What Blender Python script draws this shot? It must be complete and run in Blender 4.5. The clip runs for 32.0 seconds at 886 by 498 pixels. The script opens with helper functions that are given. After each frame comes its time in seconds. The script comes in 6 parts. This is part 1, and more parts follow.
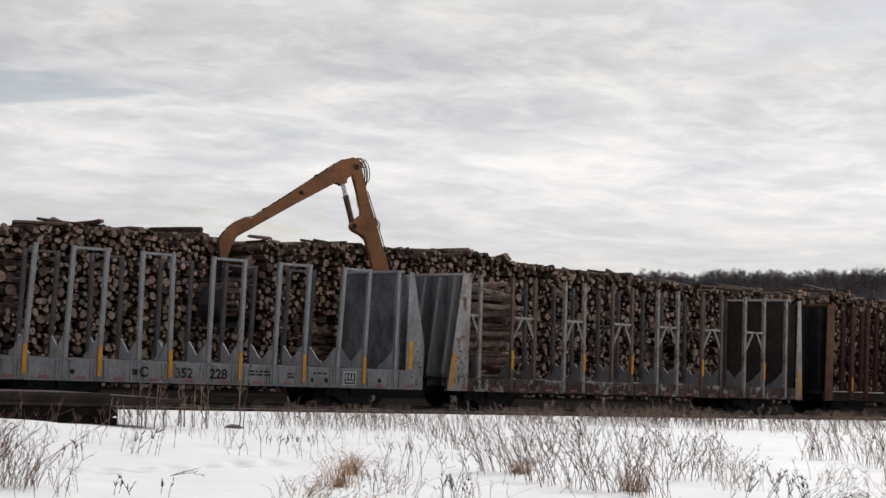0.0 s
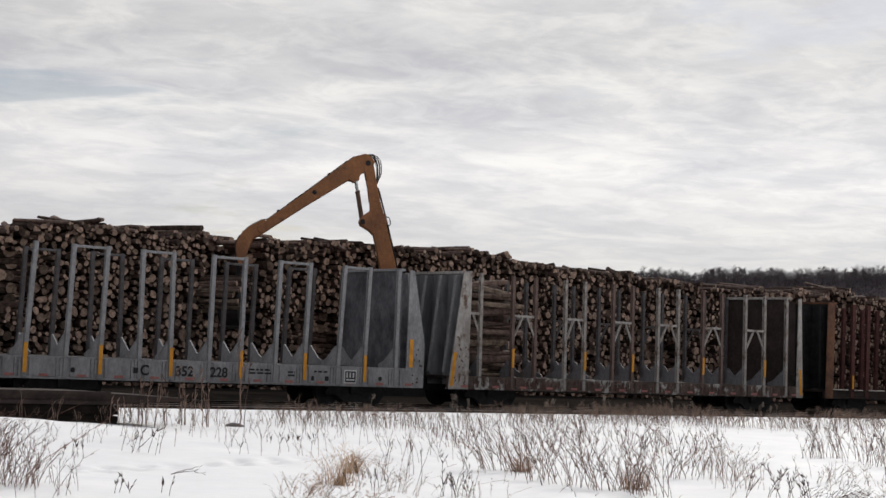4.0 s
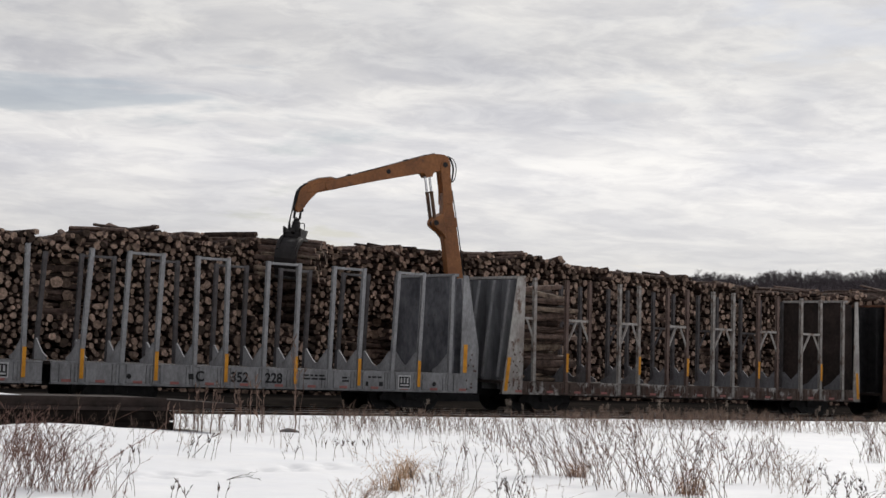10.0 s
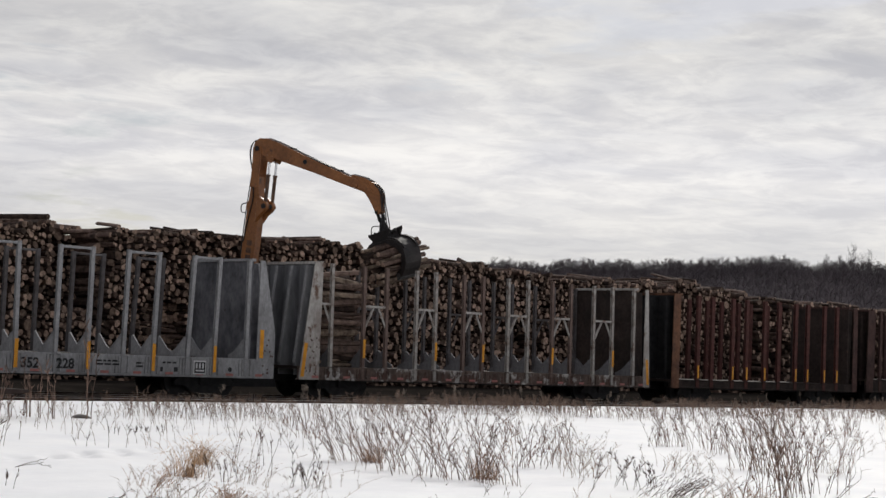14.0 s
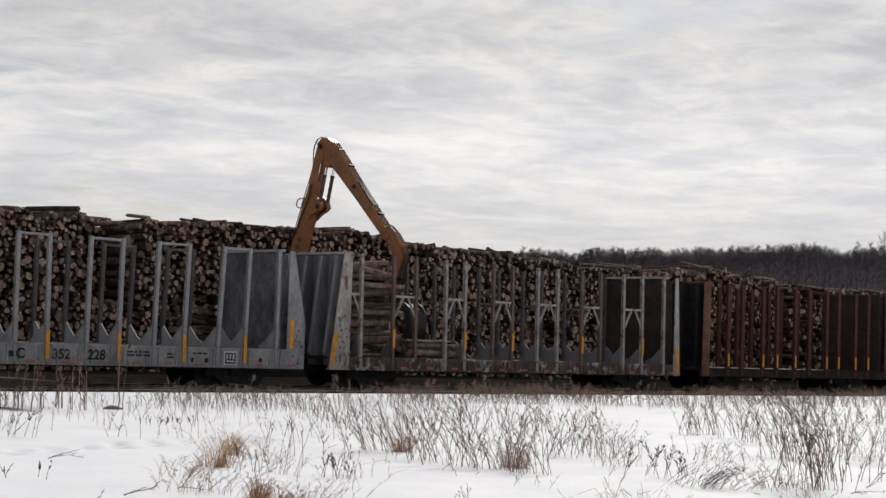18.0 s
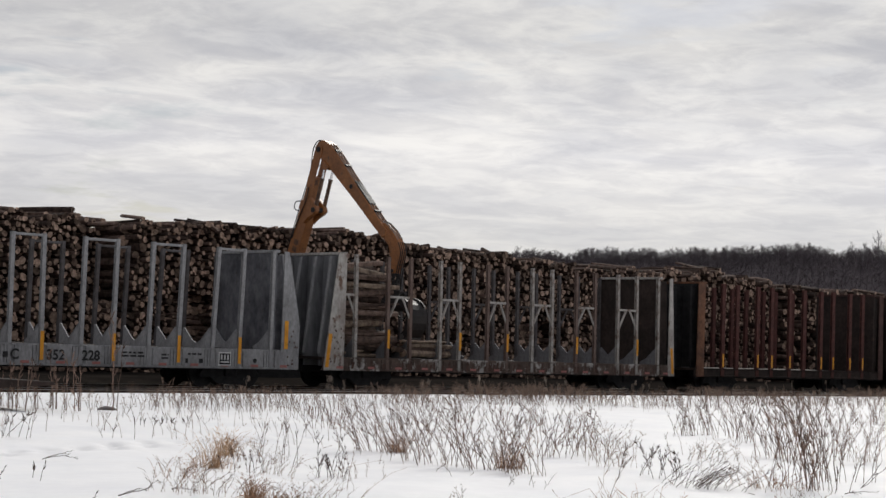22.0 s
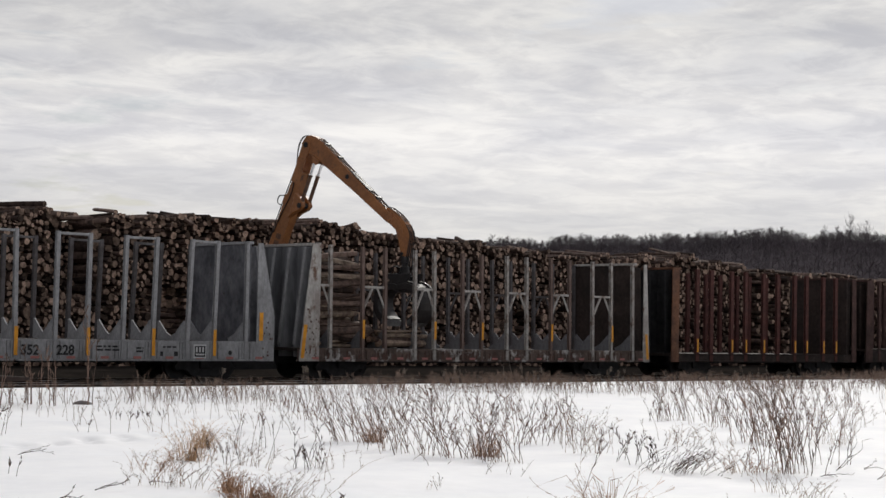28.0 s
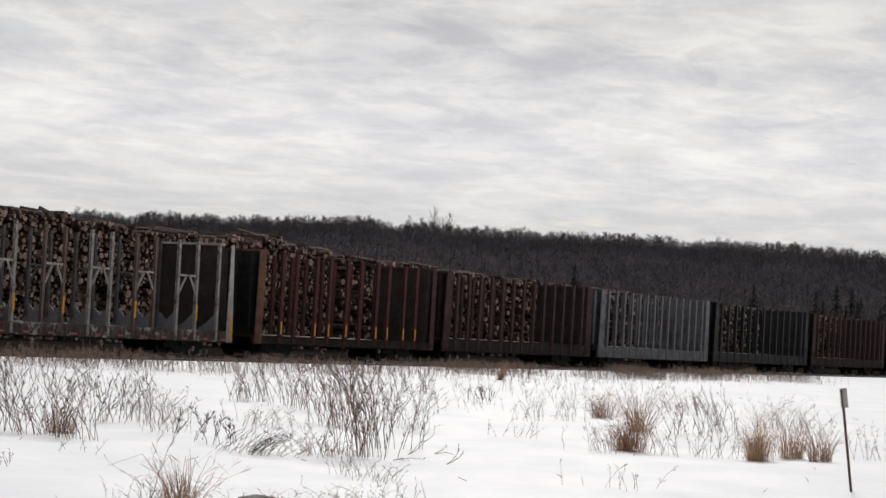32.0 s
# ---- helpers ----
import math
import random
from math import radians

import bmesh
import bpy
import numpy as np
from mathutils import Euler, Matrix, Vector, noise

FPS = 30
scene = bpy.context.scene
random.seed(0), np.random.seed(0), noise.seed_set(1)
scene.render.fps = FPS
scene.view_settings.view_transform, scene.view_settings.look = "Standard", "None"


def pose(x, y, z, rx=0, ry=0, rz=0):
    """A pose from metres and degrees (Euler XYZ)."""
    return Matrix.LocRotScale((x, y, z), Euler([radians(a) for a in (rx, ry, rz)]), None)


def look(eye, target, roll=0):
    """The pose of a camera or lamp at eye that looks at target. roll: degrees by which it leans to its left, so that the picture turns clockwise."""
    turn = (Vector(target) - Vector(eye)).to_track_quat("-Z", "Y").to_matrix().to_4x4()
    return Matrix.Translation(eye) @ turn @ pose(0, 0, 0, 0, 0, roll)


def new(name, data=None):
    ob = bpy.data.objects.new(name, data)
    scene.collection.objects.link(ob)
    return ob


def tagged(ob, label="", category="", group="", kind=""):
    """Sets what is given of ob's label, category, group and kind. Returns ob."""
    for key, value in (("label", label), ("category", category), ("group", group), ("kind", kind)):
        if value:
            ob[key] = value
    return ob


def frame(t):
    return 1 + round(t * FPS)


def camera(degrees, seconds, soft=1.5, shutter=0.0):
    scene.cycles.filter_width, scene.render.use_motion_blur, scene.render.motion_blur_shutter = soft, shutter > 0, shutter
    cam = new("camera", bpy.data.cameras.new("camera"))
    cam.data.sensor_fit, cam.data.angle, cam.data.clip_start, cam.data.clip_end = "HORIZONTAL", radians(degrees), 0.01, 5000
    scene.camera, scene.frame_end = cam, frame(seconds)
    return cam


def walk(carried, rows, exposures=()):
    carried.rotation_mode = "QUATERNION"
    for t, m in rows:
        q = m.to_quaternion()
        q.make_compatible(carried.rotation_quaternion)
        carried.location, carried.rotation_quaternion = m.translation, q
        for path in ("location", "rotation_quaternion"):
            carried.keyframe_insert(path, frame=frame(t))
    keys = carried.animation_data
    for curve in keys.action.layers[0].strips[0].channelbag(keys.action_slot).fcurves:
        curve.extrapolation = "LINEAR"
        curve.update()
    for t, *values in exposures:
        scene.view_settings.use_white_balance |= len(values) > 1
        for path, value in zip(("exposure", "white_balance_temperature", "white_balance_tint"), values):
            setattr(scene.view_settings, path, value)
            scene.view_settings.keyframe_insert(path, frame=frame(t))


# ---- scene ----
# A winter railway yard: empty log cars, a log stack behind them, and a loader that fills the second car.
# The track runs along +x; the camera stands at the origin of x and y and pans.
EYE = 1.9
cam = camera(29.27, 32.0, 1.5)
CAM = [
    (0.0, -38.819, 3.628, 2.416),    (0.5, -38.590, 3.623, 2.392),    (1.0, -38.688, 3.644, 2.303),
    (1.5, -38.804, 3.628, 2.320),    (2.0, -38.863, 3.592, 2.265),    (2.5, -38.924, 3.552, 2.374),
    (3.0, -38.777, 3.521, 2.353),    (3.5, -38.800, 3.585, 2.436),    (5.5, -38.831, 3.466, 2.136),
    (6.0, -38.831, 3.429, 2.160),    (6.5, -38.768, 3.362, 2.135),    (7.0, -38.570, 3.314, 2.260),
    (7.5, -37.614, 3.280, 2.272),    (8.0, -36.560, 3.284, 2.443),    (8.5, -35.824, 3.251, 2.336),
    (9.0, -35.908, 3.368, 2.295),    (9.5, -36.493, 3.509, 2.157),    (10.0, -36.995, 3.668, 2.161),
    (10.5, -37.431, 3.807, 2.154),    (11.0, -37.690, 3.877, 2.205),    (11.5, -37.764, 3.950, 2.186),
    (12.0, -37.883, 4.056, 2.102),    (12.5, -37.947, 4.012, 1.925),    (13.0, -40.024, 3.863, 1.937),
    (13.5, -42.758, 3.750, 1.875),    (14.0, -43.838, 3.453, 2.329),    (14.5, -43.717, 3.278, 2.530),
    (15.0, -43.134, 3.190, 2.292),    (15.5, -42.621, 3.171, 2.042),    (17.5, -42.866, 3.153, 2.041),
    (18.0, -42.865, 3.063, 2.018),    (18.5, -42.902, 3.074, 1.866),    (19.0, -42.957, 3.181, 2.000),
    (19.5, -43.072, 3.198, 1.956),    (20.0, -43.156, 3.216, 1.978),    (20.5, -43.101, 3.183, 1.965),
    (21.0, -43.100, 3.173, 1.991),    (21.5, -43.018, 3.115, 1.960),    (22.0, -43.049, 3.087, 1.988),
    (22.5, -43.279, 3.106, 1.869),    (23.0, -43.194, 3.068, 1.579),    (23.5, -42.875, 3.371, 1.655),
    (24.0, -42.610, 3.358, 1.636),    (24.5, -42.653, 3.288, 1.594),    (25.0, -42.857, 3.131, 1.671),
    (25.5, -42.946, 3.048, 1.689),    (27.5, -43.677, 2.800, 1.298),    (28.0, -43.937, 2.743, 1.143),
    (28.5, -44.177, 2.681, 1.112),    (29.0, -44.351, 2.559, 1.275),    (29.5, -44.473, 2.387, 1.374),
    (30.0, -44.649, 2.188, 1.630),    (30.5, -45.184, 1.659, 3.146),    (31.0, -46.488, 0.747, 3.319),
    (31.3, -48.922, 1.864, 3.641),    (31.5, -51.469, 2.550, 3.602),    (32.0, -57.804, 2.658, 3.503),
]
EXPOSURES = [(0.0, 0.06), (10.0, 0.06), (11.0, 0.0), (13.0, -0.03), (15.0, 0.02), (18.0, 0.0), (22.0, -0.03), (23.0, -0.06), (25.0, -0.06), (27.8, 0.0), (29.0, 0.0), (30.0, -0.05), (31.0, -0.07), (32.0, -0.03)]
walk(cam, [(t, pose(0, 0, EYE, 90 + p, 0, y) @ pose(0, 0, 0, 0, 0, r)) for t, y, p, r in CAM], EXPOSURES)

# ---- light ----
SUN_EL, SUN_AZ = 38.0, 30.0        # degrees above the horizon, and from +x towards +y
world = bpy.data.worlds.new("sky")
scene.world = world
world.use_nodes = True


def sky_nodes():
    nt = world.node_tree
    nt.nodes.clear()
    N, L = nt.nodes.new, nt.links.new
    out, bg = N("ShaderNodeOutputWorld"), N("ShaderNodeBackground")
    tc = N("ShaderNodeTexCoord")
    sky = N("ShaderNodeTexSky")
    sky.sky_type, sky.sun_disc = "NISHITA", False
    sky.sun_elevation, sky.sun_rotation = radians(SUN_EL), radians(90 - SUN_AZ)
    blue = N("ShaderNodeVectorMath")
    blue.operation = "SCALE"
    blue.inputs["Scale"].default_value = 0.075
    tint = N("ShaderNodeVectorMath")
    tint.operation = "MULTIPLY"
    tint.inputs[1].default_value = (1.05, 0.99, 0.98)
    L(sky.outputs[0], tint.inputs[0])
    L(tint.outputs[0], blue.inputs[0])
    # the cloud deck: the way up, projected on a flat layer
    sep = N("ShaderNodeSeparateXYZ")
    L(tc.outputs["Generated"], sep.inputs[0])
    zc = N("ShaderNodeMath")
    zc.operation = "MAXIMUM"
    zc.inputs[1].default_value = 0.0
    L(sep.outputs["Z"], zc.inputs[0])
    za = N("ShaderNodeMath")
    za.inputs[1].default_value = 0.105
    L(zc.outputs[0], za.inputs[0])
    px, py = N("ShaderNodeMath"), N("ShaderNodeMath")
    px.operation = py.operation = "DIVIDE"
    L(sep.outputs["X"], px.inputs[0]), L(za.outputs[0], px.inputs[1])
    L(sep.outputs["Y"], py.inputs[0]), L(za.outputs[0], py.inputs[1])
    flat = N("ShaderNodeCombineXYZ")
    L(px.outputs[0], flat.inputs[0]), L(py.outputs[0], flat.inputs[1])

    def cloud(scale, detail, rough, offset, warp=0.0):
        m = N("ShaderNodeMapping")
        m.inputs["Location"].default_value = (offset, offset * 0.7, 0)
        L(flat.outputs[0], m.inputs[0])
        n = N("ShaderNodeTexNoise")
        n.inputs["Scale"].default_value, n.inputs["Detail"].default_value = scale, detail
        n.inputs["Roughness"].default_value, n.inputs["Distortion"].default_value = rough, warp
        L(m.outputs[0], n.inputs["Vector"])
        return n.outputs["Fac"]

    def ramp(src, lo, hi, a, b, ease="EASE"):
        r = N("ShaderNodeValToRGB")
        r.color_ramp.interpolation = ease
        r.color_ramp.elements[0].position, r.color_ramp.elements[1].position = lo, hi
        r.color_ramp.elements[0].color, r.color_ramp.elements[1].color = (*a, 1), (*b, 1)
        L(src, r.inputs[0])
        return r.outputs[0]

    grey = ramp(cloud(1.9, 7, 0.6, 3.0, 0.25), 0.34, 0.66, (0.635, 0.64, 0.668), (0.845, 0.835, 0.818))
    fine = ramp(cloud(5.2, 6, 0.62, 9.0, 0.5), 0.38, 0.62, (0.90, 0.902, 0.918), (1.06, 1.058, 1.05))
    body = N("ShaderNodeMix")
    body.data_type, body.blend_type = "RGBA", "MULTIPLY"
    body.inputs["Factor"].default_value = 1.0
    L(grey, body.inputs["A"]), L(fine, body.inputs["B"])
    # the deck is even near the horizon and lumpy above
    even = N("ShaderNodeMix")
    even.data_type = "RGBA"
    even.inputs["B"].default_value = (0.755, 0.748, 0.747, 1)
    L(ramp(zc.outputs[0], 0.04, 0.17, (0.5, 0.5, 0.5), (0, 0, 0)), even.inputs["Factor"])
    L(body.outputs["Result"], even.inputs["A"])
    body = even
    # thinner and brighter overhead, creamy towards the horizon
    veil = ramp(zc.outputs[0], 0.03, 0.30, (1.0, 1.0, 0.985), (1.22, 1.215, 1.22), "LINEAR")
    low = veil.node.color_ramp.elements.new(0.30)
    low.color = (0.985, 0.985, 0.985, 1)
    high = veil.node.color_ramp.elements.new(0.62)
    high.color = (1.13, 1.125, 1.125, 1)
    for e, at in zip(veil.node.color_ramp.elements, (0.03, 0.11, 0.18, 0.30)):
        e.position = at
    thin = N("ShaderNodeMix")
    thin.data_type, thin.blend_type = "RGBA", "MULTIPLY"
    thin.inputs["Factor"].default_value = 1.0
    L(body.outputs["Result"], thin.inputs["A"]), L(veil, thin.inputs["B"])
    body = thin
    # gaps of blue, mostly high up
    gap = N("ShaderNodeMath")
    gap.operation = "MULTIPLY_ADD"
    L(zc.outputs[0], gap.inputs[0])
    gap.inputs[1].default_value = -0.30
    L(cloud(1.0, 6, 0.6, 21.0, 0.3), gap.inputs[2])
    cover = ramp(gap.outputs[0], 0.30, 0.37, (0.42, 0.42, 0.42), (1, 1, 1))
    sky_mix = N("ShaderNodeMix")
    sky_mix.data_type = "RGBA"
    L(cover, sky_mix.inputs["Factor"])
    L(blue.outputs[0], sky_mix.inputs["A"])
    L(body.outputs["Result"], sky_mix.inputs["B"])
    # brighter towards the veiled sun
    sun_way = Vector((math.cos(radians(SUN_AZ)) * math.cos(radians(SUN_EL)), math.sin(radians(SUN_AZ)) * math.cos(radians(SUN_EL)), math.sin(radians(SUN_EL))))
    dot = N("ShaderNodeVectorMath")
    dot.operation = "DOT_PRODUCT"
    dot.inputs[1].default_value = sun_way
    L(tc.outputs["Generated"], dot.inputs[0])
    glow = ramp(dot.outputs["Value"], 0.4, 1.0, (0.71, 0.71, 0.73), (1.29, 1.28, 1.262), "LINEAR")
    lit = N("ShaderNodeMix")
    lit.data_type, lit.blend_type = "RGBA", "MULTIPLY"
    lit.inputs["Factor"].default_value = 1.0
    L(sky_mix.outputs["Result"], lit.inputs["A"]), L(glow, lit.inputs["B"])
    L(lit.outputs["Result"], bg.inputs["Color"])
    bg.inputs["Strength"].default_value = SKY
    L(bg.outputs[0], out.inputs[0])


SKY = 0.81
sky_nodes()
sun = new("sun", bpy.data.lights.new("sun", "SUN"))
sun.data.energy, sun.data.angle, sun.data.color = 2.35, radians(10), (1.0, 0.965, 0.9)
sun.matrix_world = look((60 + 200 * math.cos(radians(SUN_AZ)), 60 + 200 * math.sin(radians(SUN_AZ)), 200 * math.tan(radians(SUN_EL))), (60, 60, 0))


# ---- materials ----
def material(name, colour, colour2=None, scale=4.0, rough=0.7, metal=0.0, bump=0.2, fine=40.0, spread=0.0, rust=None, rust_at=0.6, stretch=(1, 1, 1), spec=0.3, grain=0.28):
    """Two scales of noise over a base colour; spread: how far single pieces differ; rust: a second, patchy colour."""
    m = bpy.data.materials.new(name)
    m.use_nodes = True
    nt = m.node_tree
    N, L = nt.nodes.new, nt.links.new
    b = nt.nodes["Principled BSDF"]
    b.inputs["Metallic"].default_value, b.inputs["Specular IOR Level"].default_value = metal, spec
    tc, mp = N("ShaderNodeTexCoord"), N("ShaderNodeMapping")
    mp.inputs["Scale"].default_value = stretch
    L(tc.outputs["Object"], mp.inputs[0])

    def noise_at(s, detail=5, rough_=0.6):
        n = N("ShaderNodeTexNoise")
        n.inputs["Scale"].default_value, n.inputs["Detail"].default_value, n.inputs["Roughness"].default_value = s, detail, rough_
        L(mp.outputs[0], n.inputs["Vector"])
        return n.outputs["Fac"]

    def mix(a, c, f, how="MIX"):
        n = N("ShaderNodeMix")
        n.data_type, n.blend_type = "RGBA", how
        for key, v in (("Factor", f), ("A", a), ("B", c)):
            if isinstance(v, tuple):
                n.inputs[key].default_value = (*v, 1)
            elif isinstance(v, float):
                n.inputs[key].default_value = v
            else:
                L(v, n.inputs[key])
        return n.outputs["Result"]

    def ramp(src, lo, hi, a=(0, 0, 0), c=(1, 1, 1)):
        r = N("ShaderNodeValToRGB")
        r.color_ramp.elements[0].position, r.color_ramp.elements[1].position = lo, hi
        r.color_ramp.elements[0].color, r.color_ramp.elements[1].color = (*a, 1), (*c, 1)
        L(src, r.inputs[0])
        return r.outputs[0]

    colour2 = colour2 or tuple(0.6 * c for c in colour)
    base = mix(colour, colour2, ramp(noise_at(scale), 0.36, 0.66))
    base = mix(base, ramp(noise_at(fine, 3), 0.25, 0.75, (1 - grain,) * 3, (1 + 0.9 * grain,) * 3), 1.0, "MULTIPLY")
    if rust:
        base = mix(base, rust, ramp(noise_at(scale * 1.7, 8, 0.7), rust_at, rust_at + 0.09))
    if spread:
        info, geo = N("ShaderNodeObjectInfo"), N("ShaderNodeNewGeometry")
        add, fr = N("ShaderNodeMath"), N("ShaderNodeMath")
        fr.operation = "FRACT"
        L(info.outputs["Random"], add.inputs[0]), L(geo.outputs["Random Per Island"], add.inputs[1]), L(add.outputs[0], fr.inputs[0])
        base = mix(base, ramp(fr.outputs[0], 0.0, 1.0, (1 - spread,) * 3, (1 + spread, 1 + spread * 0.96, 1 + spread * 0.9)), 1.0, "MULTIPLY")
    L(base, b.inputs["Base Color"])
    L(ramp(noise_at(scale * 2), 0.3, 0.7, (rough * 0.8,) * 3, (min(1, rough * 1.15),) * 3), b.inputs["Roughness"])
    if bump:
        bp = N("ShaderNodeBump")
        bp.inputs["Strength"].default_value, bp.inputs["Distance"].default_value = bump, 0.02
        L(noise_at(fine * 0.7, 4), bp.inputs["Height"])
        L(bp.outputs[0], b.inputs["Normal"])
    return m


M_SNOW = material("snow", (0.94, 0.942, 0.95), (0.86, 0.868, 0.892), 0.45, 0.6, bump=0.16, fine=4.5, spec=0.08, grain=0.03)
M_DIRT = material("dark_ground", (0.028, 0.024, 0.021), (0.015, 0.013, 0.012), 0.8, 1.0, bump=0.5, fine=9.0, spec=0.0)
M_BARK = material("bark", (0.15, 0.105, 0.088), (0.062, 0.045, 0.039), 5.0, 0.9, bump=0.8, fine=26.0, spread=0.65, spec=0.08)
M_BIRCH = material("pale_bark", (0.31, 0.24, 0.185), (0.10, 0.074, 0.06), 4.0, 0.85, bump=0.6, fine=24.0, spread=0.5, spec=0.08)
M_CUT = material("cut_wood", (0.43, 0.315, 0.245), (0.17, 0.12, 0.096), 9.0, 0.85, bump=0.3, fine=34.0, spread=0.82, spec=0.08, grain=0.45)
M_GREY = material("grey_paint", (0.315, 0.315, 0.322), (0.21, 0.208, 0.212), 1.8, 0.6, bump=0.1, fine=14, rust=(0.12, 0.085, 0.07), rust_at=0.64, stretch=(1, 1, 0.5), spec=0.2)
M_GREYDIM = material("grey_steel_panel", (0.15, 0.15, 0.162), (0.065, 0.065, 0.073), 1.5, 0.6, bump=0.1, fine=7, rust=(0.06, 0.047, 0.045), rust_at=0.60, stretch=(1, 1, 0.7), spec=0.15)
M_WORN = material("worn_grey_paint", (0.43, 0.415, 0.39), (0.27, 0.24, 0.22), 1.6, 0.7, bump=0.2, fine=10, rust=(0.14, 0.085, 0.062), rust_at=0.55, stretch=(1, 1, 0.6), spec=0.15)
M_SILLC = material("rusted_sill_paint", (0.13, 0.095, 0.08), (0.07, 0.052, 0.045), 1.6, 0.75, bump=0.2, fine=10, rust=(0.43, 0.41, 0.39), rust_at=0.53, stretch=(1, 1, 0.8), spec=0.12)
M_STAKEC = material("rusty_grey_stake", (0.40, 0.385, 0.362), (0.21, 0.18, 0.162), 1.4, 0.7, bump=0.2, fine=10, rust=(0.13, 0.085, 0.066), rust_at=0.52, spec=0.15)
# far-side car steel, its shade and grime painted in; sod lumps share it
M_RUBBED = material("shaded_rusty_steel", (0.135, 0.128, 0.13), (0.075, 0.064, 0.062), 1.4, 0.75, bump=0.2, fine=10, spec=0.15)
M_RUSTSTAKE = material("rust_brown_stake", (0.19, 0.14, 0.122), (0.10, 0.068, 0.058), 1.6, 0.8, bump=0.2, fine=10, rust=(0.26, 0.245, 0.24), rust_at=0.60, stretch=(1, 1, 0.5), spec=0.1)
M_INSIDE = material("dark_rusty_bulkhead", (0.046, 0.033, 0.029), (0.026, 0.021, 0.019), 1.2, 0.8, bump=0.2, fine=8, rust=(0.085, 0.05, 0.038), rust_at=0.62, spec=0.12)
M_FOOT = material("dull_grey_paint", (0.20, 0.197, 0.205), (0.12, 0.118, 0.124), 1.5, 0.7, bump=0.1, fine=12, spec=0.12)
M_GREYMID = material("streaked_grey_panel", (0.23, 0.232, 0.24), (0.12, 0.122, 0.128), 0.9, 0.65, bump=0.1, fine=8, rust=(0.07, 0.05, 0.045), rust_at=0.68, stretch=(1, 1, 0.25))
M_BROWN = material("rusty_brown_steel", (0.105, 0.062, 0.05), (0.06, 0.04, 0.036), 1.6, 0.75, bump=0.2, fine=12, rust=(0.16, 0.13, 0.12), rust_at=0.66, spec=0.12)
M_RED = material("red_oxide_paint", (0.105, 0.043, 0.037), (0.06, 0.029, 0.026), 1.6, 0.8, bump=0.2, fine=12, rust=(0.045, 0.028, 0.024), rust_at=0.6, spec=0.12)
M_DULL = material("dull_brown_steel", (0.088, 0.050, 0.044), (0.05, 0.033, 0.030), 1.6, 0.85, bump=0.2, fine=12, rust=(0.09, 0.065, 0.058), rust_at=0.66, spec=0.12)
M_ORANGE = material("rust_orange_steel", (0.17, 0.075, 0.038), (0.075, 0.038, 0.026), 1.6, 0.75, bump=0.2, fine=12)
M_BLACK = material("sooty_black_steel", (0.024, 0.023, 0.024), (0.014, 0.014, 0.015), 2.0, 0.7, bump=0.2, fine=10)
M_YELLOW = material("reflective_yellow", (0.78, 0.34, 0.02), (0.6, 0.25, 0.02), 6.0, 0.5, bump=0.0)
M_LOADER = material("loader_yellow", (0.34, 0.132, 0.040), (0.225, 0.088, 0.030), 1.2, 0.45, bump=0.1, fine=12, rust=(0.085, 0.045, 0.028), rust_at=0.60, spec=0.45)
M_OILY = material("oil_stained_steel", (0.15, 0.075, 0.040), (0.07, 0.040, 0.028), 2.2, 0.5, bump=0.15, fine=12, spec=0.4)
M_LINE = material("bare_steel_line", (0.34, 0.32, 0.30), (0.2, 0.18, 0.17), 3.0, 0.45, 0.4, bump=0)
M_CHROME = material("chrome_rod", (0.75, 0.75, 0.76), (0.6, 0.6, 0.62), 6.0, 0.2, 1.0, bump=0)
M_HOSE = material("rubber_hose", (0.02, 0.02, 0.022), None, 5.0, 0.55, bump=0)
M_GRAPPLE = material("dark_grapple_steel", (0.026, 0.021, 0.020), (0.017, 0.015, 0.015), 2.0, 0.6, bump=0.2, fine=12, spec=0.35)
M_BLADE = material("worn_bright_steel", (0.2, 0.2, 0.2), (0.08, 0.08, 0.08), 3.0, 0.5, 0.5, bump=0.1)
M_RAIL = material("polished_rail", (0.62, 0.62, 0.62), (0.48, 0.47, 0.46), 3.0, 0.3, 0.9, bump=0.05)
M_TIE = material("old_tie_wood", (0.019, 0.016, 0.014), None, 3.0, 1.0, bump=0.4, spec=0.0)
M_RAILRUST = material("rusty_rail", (0.045, 0.03, 0.024), (0.025, 0.018, 0.015), 3.0, 0.9, bump=0.1, spec=0.05)
M_WHITE = material("white_paint", (0.62, 0.62, 0.62), (0.5, 0.5, 0.5), 5.0, 0.6, bump=0)
M_INK = material("black_lettering", (0.02, 0.02, 0.022), None, 5.0, 0.6, bump=0)
M_PINK = material("faded_red_reflector", (0.42, 0.16, 0.14), (0.3, 0.12, 0.11), 5.0, 0.5, bump=0)
M_STALK = material("dry_stalk", (0.27, 0.195, 0.155), (0.15, 0.108, 0.088), 3.0, 0.85, bump=0, spread=0.45, spec=0.08)
M_FLUFF = material("pale_seed_fluff", (0.46, 0.39, 0.33), (0.27, 0.22, 0.185), 3.0, 0.9, bump=0, spread=0.4, spec=0.03)
M_WEED = material("dark_weed_stalk", (0.25, 0.172, 0.138), (0.13, 0.09, 0.075), 3.0, 0.85, bump=0, spread=0.45, spec=0.06)
M_STRAW = material("bent_straw", (0.30, 0.21, 0.145), (0.17, 0.12, 0.088), 3.0, 0.85, bump=0, spread=0.45, spec=0.06)
M_SEED = material("dark_seed_weed", (0.125, 0.092, 0.077), (0.07, 0.053, 0.046), 3.0, 0.9, bump=0, spread=0.4, spec=0.04)
